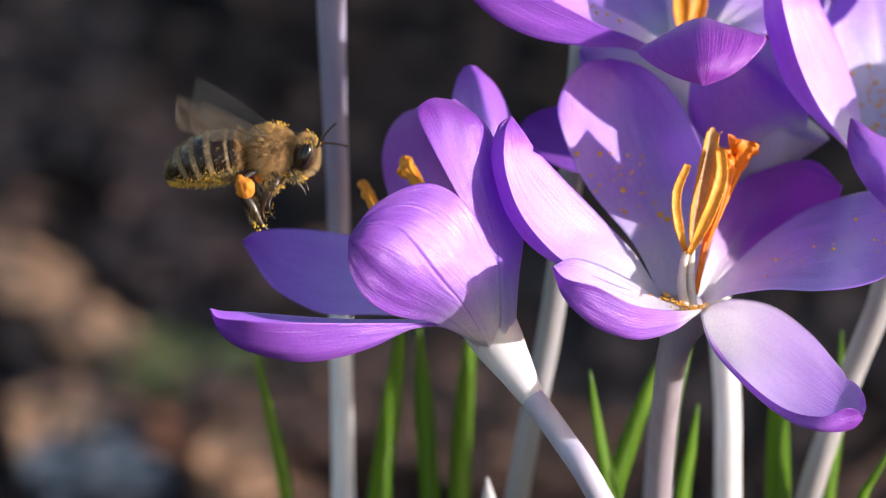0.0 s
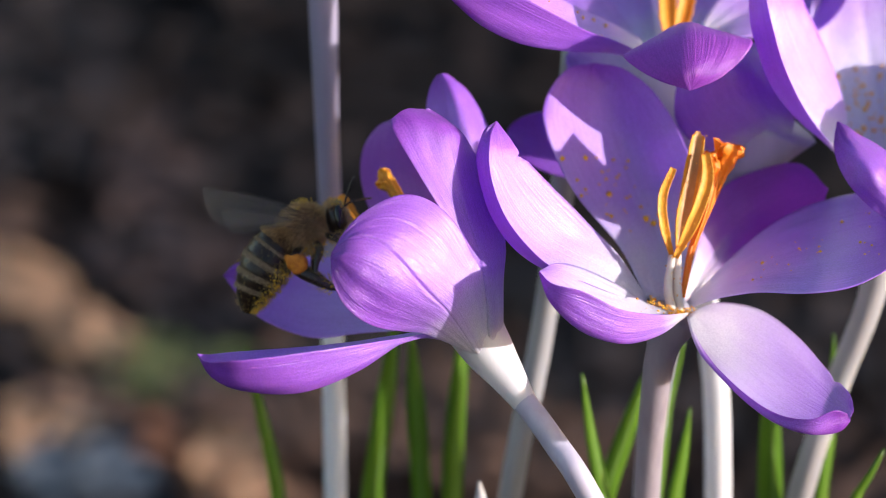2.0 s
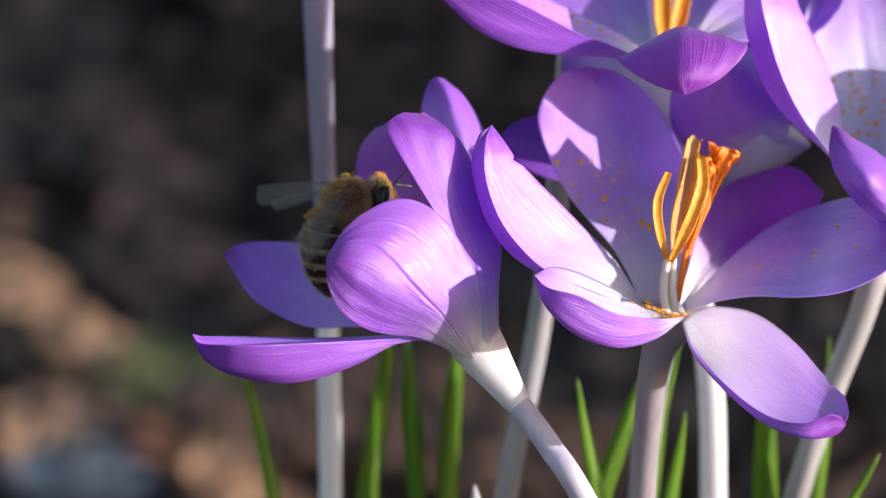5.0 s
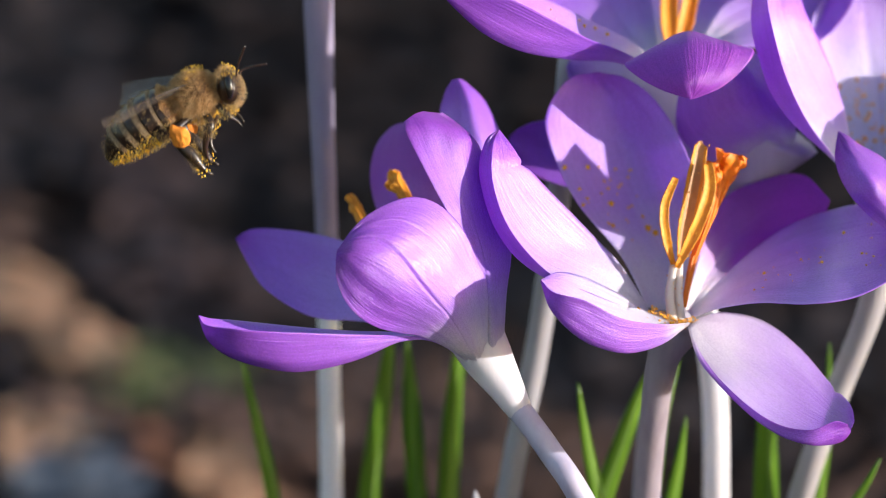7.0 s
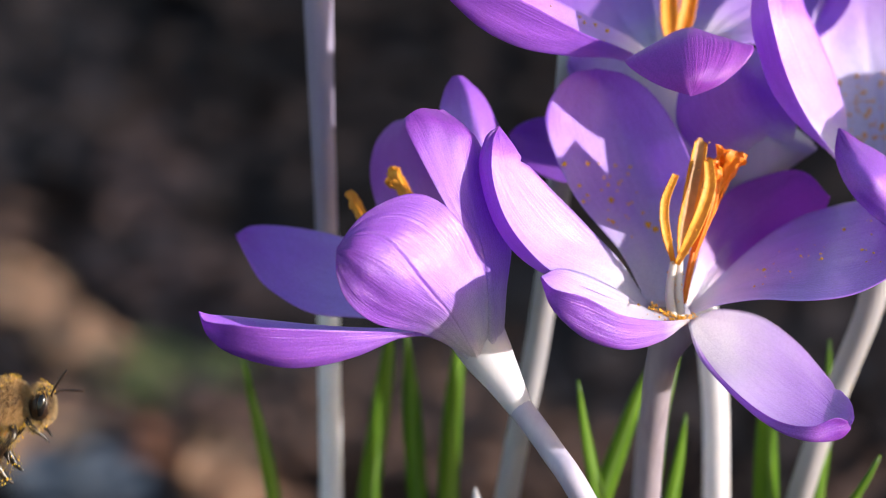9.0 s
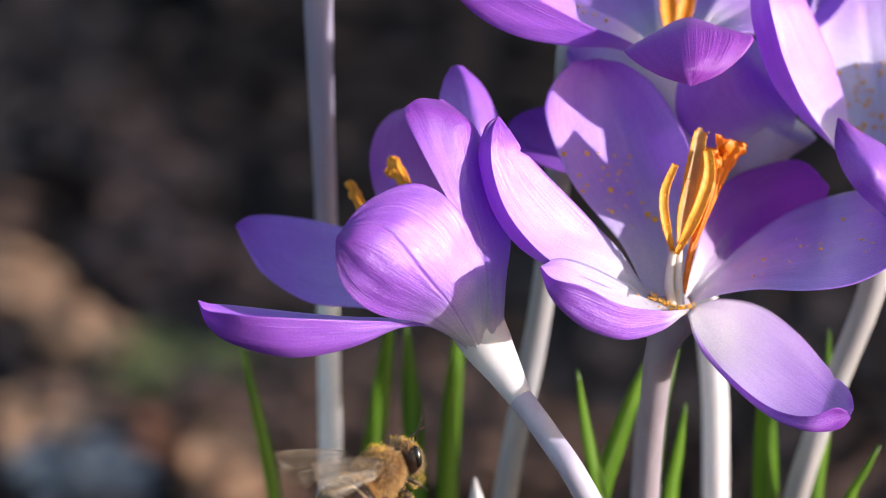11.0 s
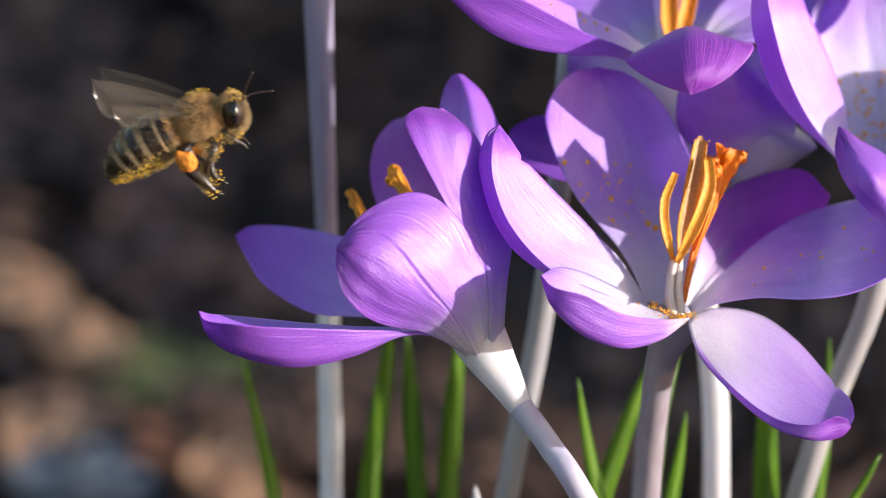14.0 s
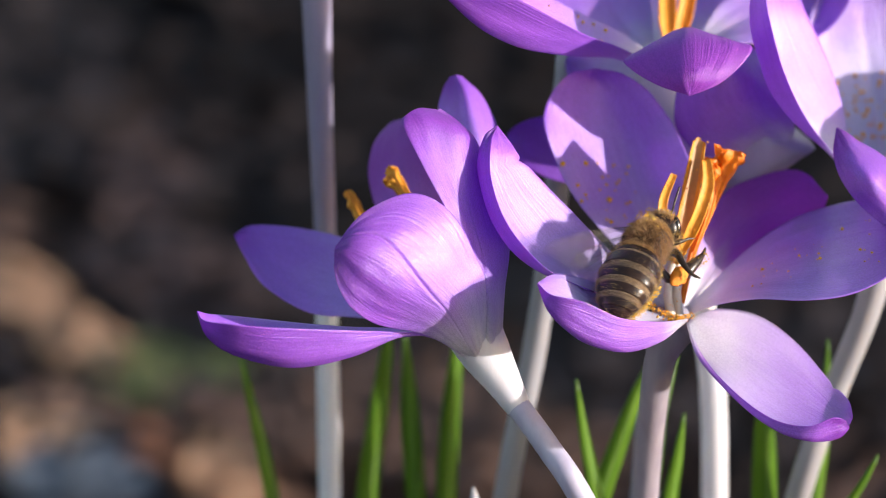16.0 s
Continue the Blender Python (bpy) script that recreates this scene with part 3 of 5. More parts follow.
# ---- the crocuses above and behind ----
def crocus_upper():
    th = thing("crocus", (26.58, 41.06, 0), "wide-open violet crocus standing above its neighbours", "crocus", "crocuses")
    part("tube", tube([(26.58, 41.06, 0), (25.25, 27.64, 32.74), (24.54, 25.59, 47.27), (21.96, 22.81, 62.6), (20.46, 20.97, 72.85), (18, 21.23, 78.14)], [1.15, 1.15, 1.15, 1.2, 1.6, 4.2], closed=False), TUBE, th, "pale flower tube")
    _, wide = lofted(th, (0.11, 0.32, 0.94), 21,
           [(18.95, 16.32, 79.44), (16.92, 13.22, 82.25), (14.92, 9.87, 84.54), (12.48, 5.59, 87.19), (9.67, 2.49, 90.02), (6.48, 0.41, 92.64), (2.92, -0.05, 94.02), (0.27, -0.05, 94.02)],
           [(19.05, 17.87, 78.02), (17.04, 15.69, 80.46), (14.57, 12.25, 82.55), (11.2, 7.67, 84.56), (7.49, 4.25, 86.68), (4.3, 2.06, 89.09), (1.82, 0.59, 91.85), (0.22, -0.05, 94.02)],
           [(19.18, 21.03, 77.71), (17.21, 20.08, 80.4), (15.22, 17.8, 82.61), (12.76, 14.58, 85.18), (9.86, 10.53, 88.32), (6.58, 6.46, 91.42), (2.95, 3.11, 93.71), (0.27, -0.03, 94.06)])
    _, deep = lofted(th, (0, 0.21, -0.98), 22,
           [(19.51, 18.16, 78.66), (18.81, 14.14, 81.87), (17.21, 9.52, 83.79), (15.51, 4.75, 85.39), (16.48, 2.91, 84.99), (18.46, 1.51, 84.36), (20.73, 0.75, 83.91)],
           [(20.22, 18.16, 78.66), (20.44, 14.53, 82.71), (20.64, 10.39, 85.66), (20.7, 5.57, 87.15), (20.71, 2.5, 86.48), (20.7, 0.91, 85.44), (20.73, 0.75, 83.91)],
           [(20.92, 18.16, 78.66), (22.52, 14.43, 82.5), (24.08, 9.91, 84.62), (25.81, 5.19, 86.33), (25.04, 3.23, 85.69), (23.18, 1.64, 84.65), (20.77, 0.75, 83.91)], mats=[DEEP_SHADED, DEEP_SHADED])
    lofted(th, (-0.3, -0.52, 0.8), 23,
           [(21.49, 20.01, 77.89), (23.91, 21.73, 79.21), (26.81, 22.85, 79.25), (30.27, 24.5, 78.06), (33.2, 25.93, 78.75), (35.11, 26.84, 80.7), (35.98, 26.91, 83.23)],
           [(21.6, 21.95, 77.32), (24.08, 24.9, 78.92), (27.07, 27.36, 79.45), (30.01, 28.59, 79.73), (32.4, 28.89, 80.38), (34.24, 28.37, 81.62), (36.03, 26.93, 83.28)],
           [(21.41, 22.97, 77.15), (23.18, 26.23, 79.4), (25.21, 29.1, 80.81), (28.15, 30.63, 81.74), (31.04, 30.94, 82.4), (33.76, 29.08, 83.14), (35.98, 26.95, 83.32)])
    petal(th, [(19.65, 25.54, 75.55), (16.46, 31.07, 77.94), (14.6, 34.56, 80.7), (13.39, 35.99, 83.77)], 5.6, (1, 0, 0), (0, -0.91, 0.42), seed=24)
    petal(th, [(20.61, 25.54, 75.55), (22.74, 31.47, 78.81), (23.81, 34.56, 80.7), (24.3, 36.2, 84.21)], 5.6, (1, 0, 0), (0, -0.91, 0.42), seed=25)
    petal_mesh(th, petal_shape([(20.19, 23.5, 71.9), (16.99, 22.5, 75.18), (14.1, 22, 77.2), (11.48, 22, 78.28)], 2.6, (0.2, 0.42, 0.88), (0, -0.9, 0.42), seed=26), mats=[PALE_IN, PALE_IN])
    anther(th, [(20.08, 22.81, 79.17), (19.89, 22.93, 81.78), (19.89, 23.39, 85.15), (19.89, 24.59, 87.71)], 0.75, 7)
    specks(th, deep, 5, (0.96, 0.995), (-0.5, 0.5), 0.12, 27)
    specks(th, wide, 26, (0.15, 0.6), (0.1, 0.9), 0.17, 22)
    anther(th, [(20.8, 23.78, 78.87), (21.46, 24.78, 81.02), (22.03, 26.18, 84.03), (22.36, 27.39, 86.62)], 0.7, 8)
    settle(th)
    return th


def crocus_far():
    th = thing("crocus", (27.07, 35.33, 0), "pale violet crocus with pollen inside, on a slanting tube", "crocus", "crocuses")
    # The ash skin carries the shade under this flower in its colour.
    part("tube", tube([(27.07, 35.33, 0), (31.68, 19.5, 37.04), (34.71, 19.21, 48.26), (37.27, 18.68, 56.58), (38.52, 19.5, 63.07), (38.43, 20.2, 66.95)], [1.1, 1.1, 1.1, 1.15, 1.5, 2.8]), SHADE_ASH_TUBE, th, "pale flower tube")
    lofted(th, (0.87, -0.3, 0.38), 31,
           [(36.3, 12.71, 69.8), (33.16, 10.55, 74.64), (30.77, 8.03, 78.7), (28.95, 6.53, 82.58), (27.88, 6.85, 85.64), (27.2, 8.1, 88.32), (27.2, 11.11, 90.05), (28.25, 13.75, 90.97)],
           [(36.47, 14.43, 68.77), (33.33, 12.3, 73.66), (30.31, 10.59, 77.09), (28.09, 9.92, 80.39), (26.88, 10.16, 83.28), (26.28, 11.33, 85.77), (26.65, 12.78, 88.89), (28.3, 13.75, 90.97)],
           [(37.21, 17.47, 68.18), (35.15, 17.23, 72.41), (34.27, 16.79, 76.19), (33.27, 16.13, 79.52), (32.12, 15.83, 82.42), (30.76, 15.52, 85.3), (29.54, 14.83, 88.56), (28.25, 13.77, 91.01)])
    _, back = petal_mesh(th, petal_shape([(38.67, 20, 66.51), (37.9, 24.86, 72.2), (37.03, 28.42, 77.47), (36.55, 30.85, 82.69)], 5.6, (0.98, 0.18, -0.08), (0, -0.91, 0.42), seed=32), mats=[PALE_IN, PETAL_OUT])
    lofted(th, (0.32, 0.95, 0.03), 33,
           [(39.36, 4.58, 68.93), (36.69, 1.62, 72.06), (34.43, 0.11, 74.74), (32.91, 0.7, 76.71), (32.51, 3.21, 77.82), (32.86, 5.41, 78.99)],
           [(39.62, 3.34, 71.02), (37.41, 0.57, 74.53), (35.6, -0.95, 77.2), (34.34, 0.63, 78.22), (33.47, 3.08, 78.72), (32.86, 5.45, 79.08)],
           [(40.38, 6.85, 71.43), (38.8, 6, 74.34), (37.06, 5.3, 76.4), (35.66, 5.45, 77.43), (34.26, 5.43, 78.34), (32.91, 5.47, 79.12)])
    # Two unseen petals, added out of view to cast shade on the back petal.
    petal(th, [(39.6, 20.2, 66.6), (42.5, 21.5, 70.0), (44.6, 22.8, 73.5), (45.8, 23.8, 76.8)], 3.2, (0.25, 0.95, 0.1), (-0.85, -0.1, 0.5), seed=34)
    petal(th, [(39.6, 17.6, 66.8), (44.0, 14.5, 71.0), (47.6, 11.8, 75.5), (50.0, 9.8, 79.0)], 4.8, (0.5, 0.75, 0.1), (-0.7, 0.2, 0.65), seed=35)
    specks(th, back, 60, (0.2, 0.5), (-0.8, 0.3), 0.2, 6)
    settle(th)
    return th


def crocus_behind():
    th = thing("crocus", (18.78, 24.29, 0), "lilac crocus half hidden behind the open flowers", "crocus", "crocuses")
    part("tube", tube([(18.78, 24.29, 0), (18.67, 21.27, 36.11), (20.27, 18.56, 53.96), (25.34, 18.18, 67.34), (26.73, 17.55, 70.73), (28.32, 17.93, 73.91)], [1.2, 1.2, 1.15, 1.4, 2.6, 4.4]), SHADE_LILAC_TUBE, th, "white flower tube")
    lofted(th, (0, 0.99, -0.14), 41,
           [(27.4, 16.6, 70.9), (22.9, 14.6, 72.6), (20.6, 13.4, 75.2), (20.2, 12.9, 78.0), (20.9, 13.5, 80.6), (23.44, 14.35, 82.78)],
           [(29.35, 15.4, 73.22), (26.74, 12.52, 76.51), (24.94, 10.55, 79.37), (24.18, 10.41, 81.43), (24.01, 12.01, 82.5), (23.9, 14.44, 82.99)],
           [(30.13, 16.52, 73.24), (30.22, 15.28, 75.31), (29.68, 15.15, 77.4), (28.67, 15.21, 79.91), (26.74, 15.07, 81.98), (24.36, 14.54, 83.2)])
    petal(th, [(26.73, 17.55, 70.73), (18.7, 17.85, 71.37), (12.56, 17.95, 71.58), (6.42, 18.45, 72.65)], 3.0, (0.1, 0.42, 0.9), (0, -0.75, 0.67), seed=43)
    settle(th)
    return th


def bare_stem(name, label, pts, radii, skin=STEM, foot=None):
    th = thing(name, foot[0][0] if foot else pts[0], label, "crocus", "crocuses")
    part("tube", tube(pts, radii), skin, th)
    if foot:
        part("stem", tube(*foot), TUBE, th, "white lower stem, coloured as sunlit")
    settle(th)
    return th


opened, opened_sill = crocus_open()
leaning, leaning_head, leaning_low, leaning_rear = crocus_leaning()
upper = crocus_upper()
far = crocus_far()
behind = crocus_behind()
# One stem in two colours: its shaded top lilac-grey, its sunlit foot white.
bare_stem("crocus", "tall bare crocus tube, painted shaded lilac above, sunlit white below", [(-9.03, 32.3, 51.5), (-9.15, 32.3, 60), (-9.4, 32.3, 69), (-9.7, 32.3, 85)], [0.97, 0.96, 1.05, 1.4], SHADE_GREY_TUBE,
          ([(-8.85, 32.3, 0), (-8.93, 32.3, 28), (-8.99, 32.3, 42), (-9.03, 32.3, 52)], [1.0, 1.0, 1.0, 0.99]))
# Shade on this tube is painted by its grey skin.
bare_stem("crocus", "slanting crocus tube behind the flowers, greyed as in shade", [(3.0, 31, 0), (6.5, 25.1, 34.05), (9.3, 25.2, 50.73), (10.9, 25.1, 64.73), (12.0, 24.9, 78.41)], [1.05, 1.05, 1.05, 1.05, 1.2], SHADE_ASH_TUBE)


bare_stem("crocus_shoot", "white pointed sheath tip of a low crocus shoot", [(4.34, 15.91, 0), (4.07, 12.95, 36.24), (3.95, 12.4, 39.81), (3.74, 11.75, 43.14)], [1.3, 1.2, 0.8, 0.08])


# ---- leaves ----
def evened(pts):
    """Breaks long spans of a curve, so that its knots lie about as far apart."""
    spans = [(Vector(b) - Vector(a)).length for a, b in zip(pts, pts[1:])]
    out = [Vector(pts[0])]
    for a, b, ln in zip(pts, pts[1:], spans):
        k = max(1, round(ln / min(spans)))
        out += [Vector(a).lerp(Vector(b), (i + 1) / k) for i in range(k)]
    return out


def leaf(pts, width, turn=0.0):
    th = thing("crocus_leaf", pts[0], "narrow green crocus leaf with a pale midrib", "leaf", "crocus leaves")
    bm = bmesh.new()
    rows = []
    n = 40
    pts = evened(pts)
    for k in range(n + 1):
        t = k / n
        c = spline(pts, t)
        d = (spline(pts, min(1, t + 0.02)) - spline(pts, max(0, t - 0.02))).normalized()
        a = turn + 0.5 * t
        e = Vector((math.cos(a), math.sin(a), 0))
        e = (e - d * e.dot(d)).normalized()
        m = d.cross(e)
        w = width * (1 - max(0, (t - 0.72) / 0.28) ** 2.2) + 0.04
        front = [c + e * w * s + m * (abs(s) * 0.35 * w) for s in (-1, -0.55, -0.12, 0.12, 0.55, 1)]
        rows.append([bm.verts.new(q * MM) for q in front] + [bm.verts.new((q + m * 0.22) * MM) for q in front[::-1]])
    for a, b in zip(rows, rows[1:]):
        for j in range(12):
            f = bm.faces.new((a[j], a[(j + 1) % 12], b[(j + 1) % 12], b[j]))
            f.material_index = 1 if j == 2 else 0
    bm.faces.new(rows[0][::-1])
    bm.faces.new(rows[-1])
    bmesh.ops.recalc_face_normals(bm, faces=bm.faces)
    part("blade", bm, [LEAF, RIB], th)
    settle(th)


for pts, w, turn in (
        ([(-12.26, 30, 0), (-13.76, 30, 31.54), (-14.49, 30, 36.63), (-15.52, 30, 41.68), (-16.53, 30, 46.79)], 0.62, 0.3),
        ([(-6.84, 33, 0), (-5.34, 33, 29.94), (-4.39, 33, 37.34), (-3.65, 33, 44.08), (-3.23, 33, 49.36)], 1.3, 0.4),
        ([(-0.38, 34, 0), (-1.18, 34, 29.4), (-1.57, 34, 36.83), (-1.95, 34, 43.58), (-2.15, 34, 47.04)], 0.85, -0.3),
        ([(1.21, 33, 0), (1.71, 33, 29.93), (2.01, 33, 37.33), (2.51, 33, 44.07), (3.05, 33, 49.07)], 1.0, 0.2),
        ([(16.6, 20.32, 0), (14.72, 14.54, 39.66), (13.46, 14.36, 46.38), (12.5, 13.81, 52.29)], 0.85, 0.5),
        ([(12.59, 18, 0), (14.59, 18, 37.84), (16.17, 18, 43.33), (17.83, 18, 48.75), (19.21, 18, 52.62)], 0.95, -0.2),
        ([(18.38, 20, 0), (19.38, 20, 36.78), (20.2, 20, 45.57), (20.9, 20, 49.37), (21.47, 20, 52.61)], 0.62, 0.3),
        ([(21.18, 20.32, 0), (20.72, 14.54, 39.66), (21.3, 14.44, 44.18), (21.72, 14.37, 48.75)], 0.9, 0.2),
        ([(29.42, 20.3, 0), (29.42, 20.3, 36.6), (29.29, 20.3, 41.58), (29.1, 20.3, 46.5), (28.73, 20.3, 51.38)], 1.25, 0.2),
        ([(33.84, 26.94, 0), (33.83, 21.62, 35.92), (34.4, 21.01, 44.08), (34.23, 20.62, 52.69)], 0.6, 0.2),
        ([(32.8, 11.49, 0), (35.6, 9.23, 42.47), (36.62, 8.3, 45.22), (37.72, 8.42, 47.83)], 0.8, 0.1)):
    leaf(pts, w, turn)


# ---- ground ----
def ground():
    bm = bmesh.new()
    xs = [-300, -60, -12, -3, -1.2] + [-0.5 + 0.02 * i for i in range(51)] + [1.2, 3, 12, 60, 300]
    ys = [-300, -60, -12, -3, -1.0] + [-0.2 + 0.02 * i for i in range(51)] + [1.5, 3, 12, 60, 300]
    vs = {}
    for i, x in enumerate(xs):
        for j, y in enumerate(ys):
            drop = min(1.0, max(0.0, (y - 0.06) / 0.11))
            z = -0.004 - 0.126 * drop * drop * (3 - 2 * drop)
            if abs(x) < 0.6 and -0.3 < y < 0.9:
                z += noise.noise(Vector((x * 18, y * 18, 0))) * 0.005 * drop
            if abs(x) < 0.06 and abs(y - 0.02) < 0.06:
                z = 0.0005
            vs[i, j] = bm.verts.new((x, y, z))
    for i in range(len(xs) - 1):
        for j in range(len(ys) - 1):
            bm.faces.new((vs[i, j], vs[i + 1, j], vs[i + 1, j + 1], vs[i, j + 1]))
    ob = part("ground", bm, SOIL)
    return tagged(ob, "bare soil under leaf litter, darkened as in shade", "ground", kind="structure")


ground()


def litter(n, seed, mat, name, label, xr, yr, size, lift=0.0, spots=None):
    rnd = random.Random(seed)
    bm = bmesh.new()
    for i in range(n):
        x, y = spots[i] if spots else (rnd.uniform(*xr), rnd.uniform(*yr))
        m = Matrix.Translation((x, y, rnd.uniform(-0.1305, -0.125) + lift)) @ Euler((rnd.uniform(-0.25, 0.25), rnd.uniform(-0.25, 0.25), rnd.uniform(0, 6.3))).to_matrix().to_4x4()
        ln, wd, curl = size * rnd.uniform(0.6, 1.3), size * rnd.uniform(0.25, 0.5), rnd.uniform(-0.3, 0.5)
        rows = []
        for k in range(7):
            t = k / 6
            w = wd * math.sin(math.pi * (0.06 + 0.9 * t)) ** 0.8
            rows.append([bm.verts.new(m @ Vector(((t - 0.5) * ln, w * s, curl * ln * ((t - 0.5) ** 2) + 0.3 * abs(s) * w + rnd.uniform(-1, 1) * 0.02 * ln))) for s in (-1, -0.4, 0.4, 1)])
        for a, b in zip(rows, rows[1:]):
            for j in range(3):
                bm.faces.new((a[j], a[j + 1], b[j + 1], b[j]))
    ob = part(name, bm, mat)
    return tagged(ob, label, "leaf litter", kind="stuff")


def patch(mat, name, label, at, reach, turn, n, size, seed):
    """A heap of dead leaves or moss: an ellipse on the soil, turned about the vertical."""
    rnd = random.Random(seed)
    spots = []
    while len(spots) < n:
        u, v = rnd.uniform(-1, 1), rnd.uniform(-1, 1)
        if u * u + v * v < 1:
            a = radians(turn)
            u, v = u * reach[0], v * reach[1]
            spots.append((at[0] + u * math.cos(a) - v * math.sin(a), at[1] + u * math.sin(a) + v * math.cos(a)))
    return litter(n, seed, mat, name, label, (0, 0), (0, 0), size, 0.007, spots)


DRY = "dry tan dead leaves on the soil"
patch(LITTER[1], "leaf_litter", DRY, (-0.0662, 0.3886), (0.0211, 0.0062), -62, 132, 0.0054, 51)
patch(LITTER[1], "leaf_litter", DRY, (-0.0561, 0.3725), (0.0099, 0.0062), -50, 30, 0.0054, 52)
patch(LITTER[3], "leaf_litter", "dull mauve-brown dead leaves on the soil", (-0.0437, 0.4031), (0.0161, 0.0124), -30, 96, 0.0077, 53)
patch(LITTER[3], "leaf_litter", "dull mauve-brown dead leaves on the soil", (-0.0498, 0.4383), (0.0074, 0.0223), 0, 66, 0.0069, 54)
patch(LITTER[3], "leaf_litter", "dull mauve-brown dead leaves on the soil", (-0.0289, 0.3920), (0.0124, 0.0124), 0, 52, 0.0069, 63)
patch(LITTER[0], "leaf_litter", "brown dead leaves on the soil", (-0.0148, 0.3459), (0.0199, 0.0174), 0, 140, 0.0069, 64)
patch(LITTER[0], "leaf_litter", "brown dead leaves on the soil", (0.0130, 0.3341), (0.0199, 0.0149), 0, 96, 0.0069, 65)
patch(LITTER[0], "leaf_litter", "brown dead leaves on the soil", (-0.0257, 0.3499), (0.0124, 0.0174), 0, 88, 0.0069, 66)
patch(LITTER[0], "leaf_litter", "brown dead leaves on the soil", (-0.0031, 0.3459), (0.0149, 0.0199), 0, 96, 0.0069, 67)
patch(MOSS, "moss", "dull green moss tufts among dead leaves", (-0.0422, 0.3620), (0.0124, 0.0124), 0, 264, 0.0038, 56)
patch(LITTER[4], "leaf_litter", "wet blue-grey dead leaf on the soil", (-0.0534, 0.3283), (0.0099, 0.0124), -30, 88, 0.0061, 57)
patch(LITTER[1], "leaf_litter", DRY, (-0.0598, 0.3419), (0.0087, 0.0112), -20, 66, 0.0054, 58)
patch(LITTER[1], "leaf_litter", DRY, (-0.0313, 0.3264), (0.0062, 0.0124), 25, 39, 0.0061, 59)
patch(LITTER[6], "leaf_litter", "rust-brown dead leaf on the soil", (-0.0408, 0.3341), (0.0050, 0.0074), 0, 30, 0.0054, 60)
patch(LITTER[0], "leaf_litter", "brown dead leaves on the soil", (-0.0747, 0.4192), (0.0074, 0.0124), 0, 35, 0.0061, 61)
patch(LITTER[0], "leaf_litter", "brown dead leaves on the soil", (-0.0503, 0.3499), (0.0149, 0.0112), 0, 96, 0.0061, 62)
DUN = "dun grey-brown dead leaves on the soil"
patch(LITTER[5], "leaf_litter", DUN, (-0.078, 0.49), (0.020, 0.055), 0, 242, 0.0087, 71)
patch(LITTER[5], "leaf_litter", DUN, (0.02, 0.37), (0.10, 0.035), 0, 330, 0.0074, 72)
litter(420, 5, LITTER[0], "leaf_litter", "scattered brown dead leaves on dark soil", (-0.025, 0.13), (0.32, 0.42), 0.008, 0.001)
# Leaves in the shaded part of the ground, painted dark.
litter(6500, 3, LITTER[2], "leaf_litter", "dead leaves on the soil, darkened as in shade", (-0.17, 0.17), (0.22, 0.62), 0.011)
litter(3600, 6, LITTER[2], "leaf_litter", "dead leaves further off, darkened as in shade", (-0.7, 0.7), (0.60, 1.4), 0.02)

# ---- the honeybee ----
def coat(name, colours, rough, share=0.0):
    """Hair, with each strand a little different."""
    m, nt, p = material(name)
    g = nt.nodes.new("ShaderNodeNewGeometry")
    c = ramp(nt, g.outputs["Random Per Island"], [(k / (len(colours) - 1), col) for k, col in enumerate(colours)])
    nt.links.new(c, p.inputs["Base Color"])
    p.inputs["Roughness"].default_value = rough
    p.inputs["Specular IOR Level"].default_value = 0.3
    if share:
        leaky(nt, p, c, share)
    return m


CHITIN = plain("chitin", (0.046, 0.020, 0.011), (0.012, 0.007, 0.006), 1500, 0.30, spec=0.32)
CHITIN_LEG = plain("leg_chitin", (0.050, 0.024, 0.011), (0.017, 0.010, 0.006), 1800, 0.35)
FELT = plain("felt_band", (0.25, 0.165, 0.098), (0.12, 0.075, 0.045), 5000, 0.8, relief=0.00008)
SKIN = plain("thorax_skin", (0.13, 0.060, 0.024), (0.05, 0.025, 0.012), 4000, 0.7)
EYE_BLACK = plain("compound_eye", (0.012, 0.008, 0.007), (0.006, 0.005, 0.005), 9000, 0.18, relief=0.00001)
FUR_GOLD = coat("thorax_fur", [(0.13, 0.064, 0.024), (0.51, 0.285, 0.105), (0.88, 0.59, 0.29), (0.34, 0.17, 0.058)], 0.6, 0.25)
FUR_PALE = coat("pale_fur", [(0.36, 0.215, 0.10), (0.68, 0.485, 0.26), (0.47, 0.31, 0.155)], 0.6, 0.25)
FUR_BELLY = coat("belly_fur", [(0.28, 0.17, 0.065), (0.52, 0.35, 0.13), (0.62, 0.44, 0.16)], 0.6, 0.25)
FUR_BAND = coat("band_fur", [(0.22, 0.14, 0.08), (0.66, 0.48, 0.30), (0.40, 0.265, 0.155)], 0.6, 0.2)
BEE_POLLEN = coat("bee_pollen", [(0.84, 0.46, 0.03), (0.90, 0.58, 0.07), (0.74, 0.36, 0.02)], 0.7)
LOAD = plain("pollen_load", (0.76, 0.26, 0.015), (0.55, 0.15, 0.01), 3500, 0.8, relief=0.0002)


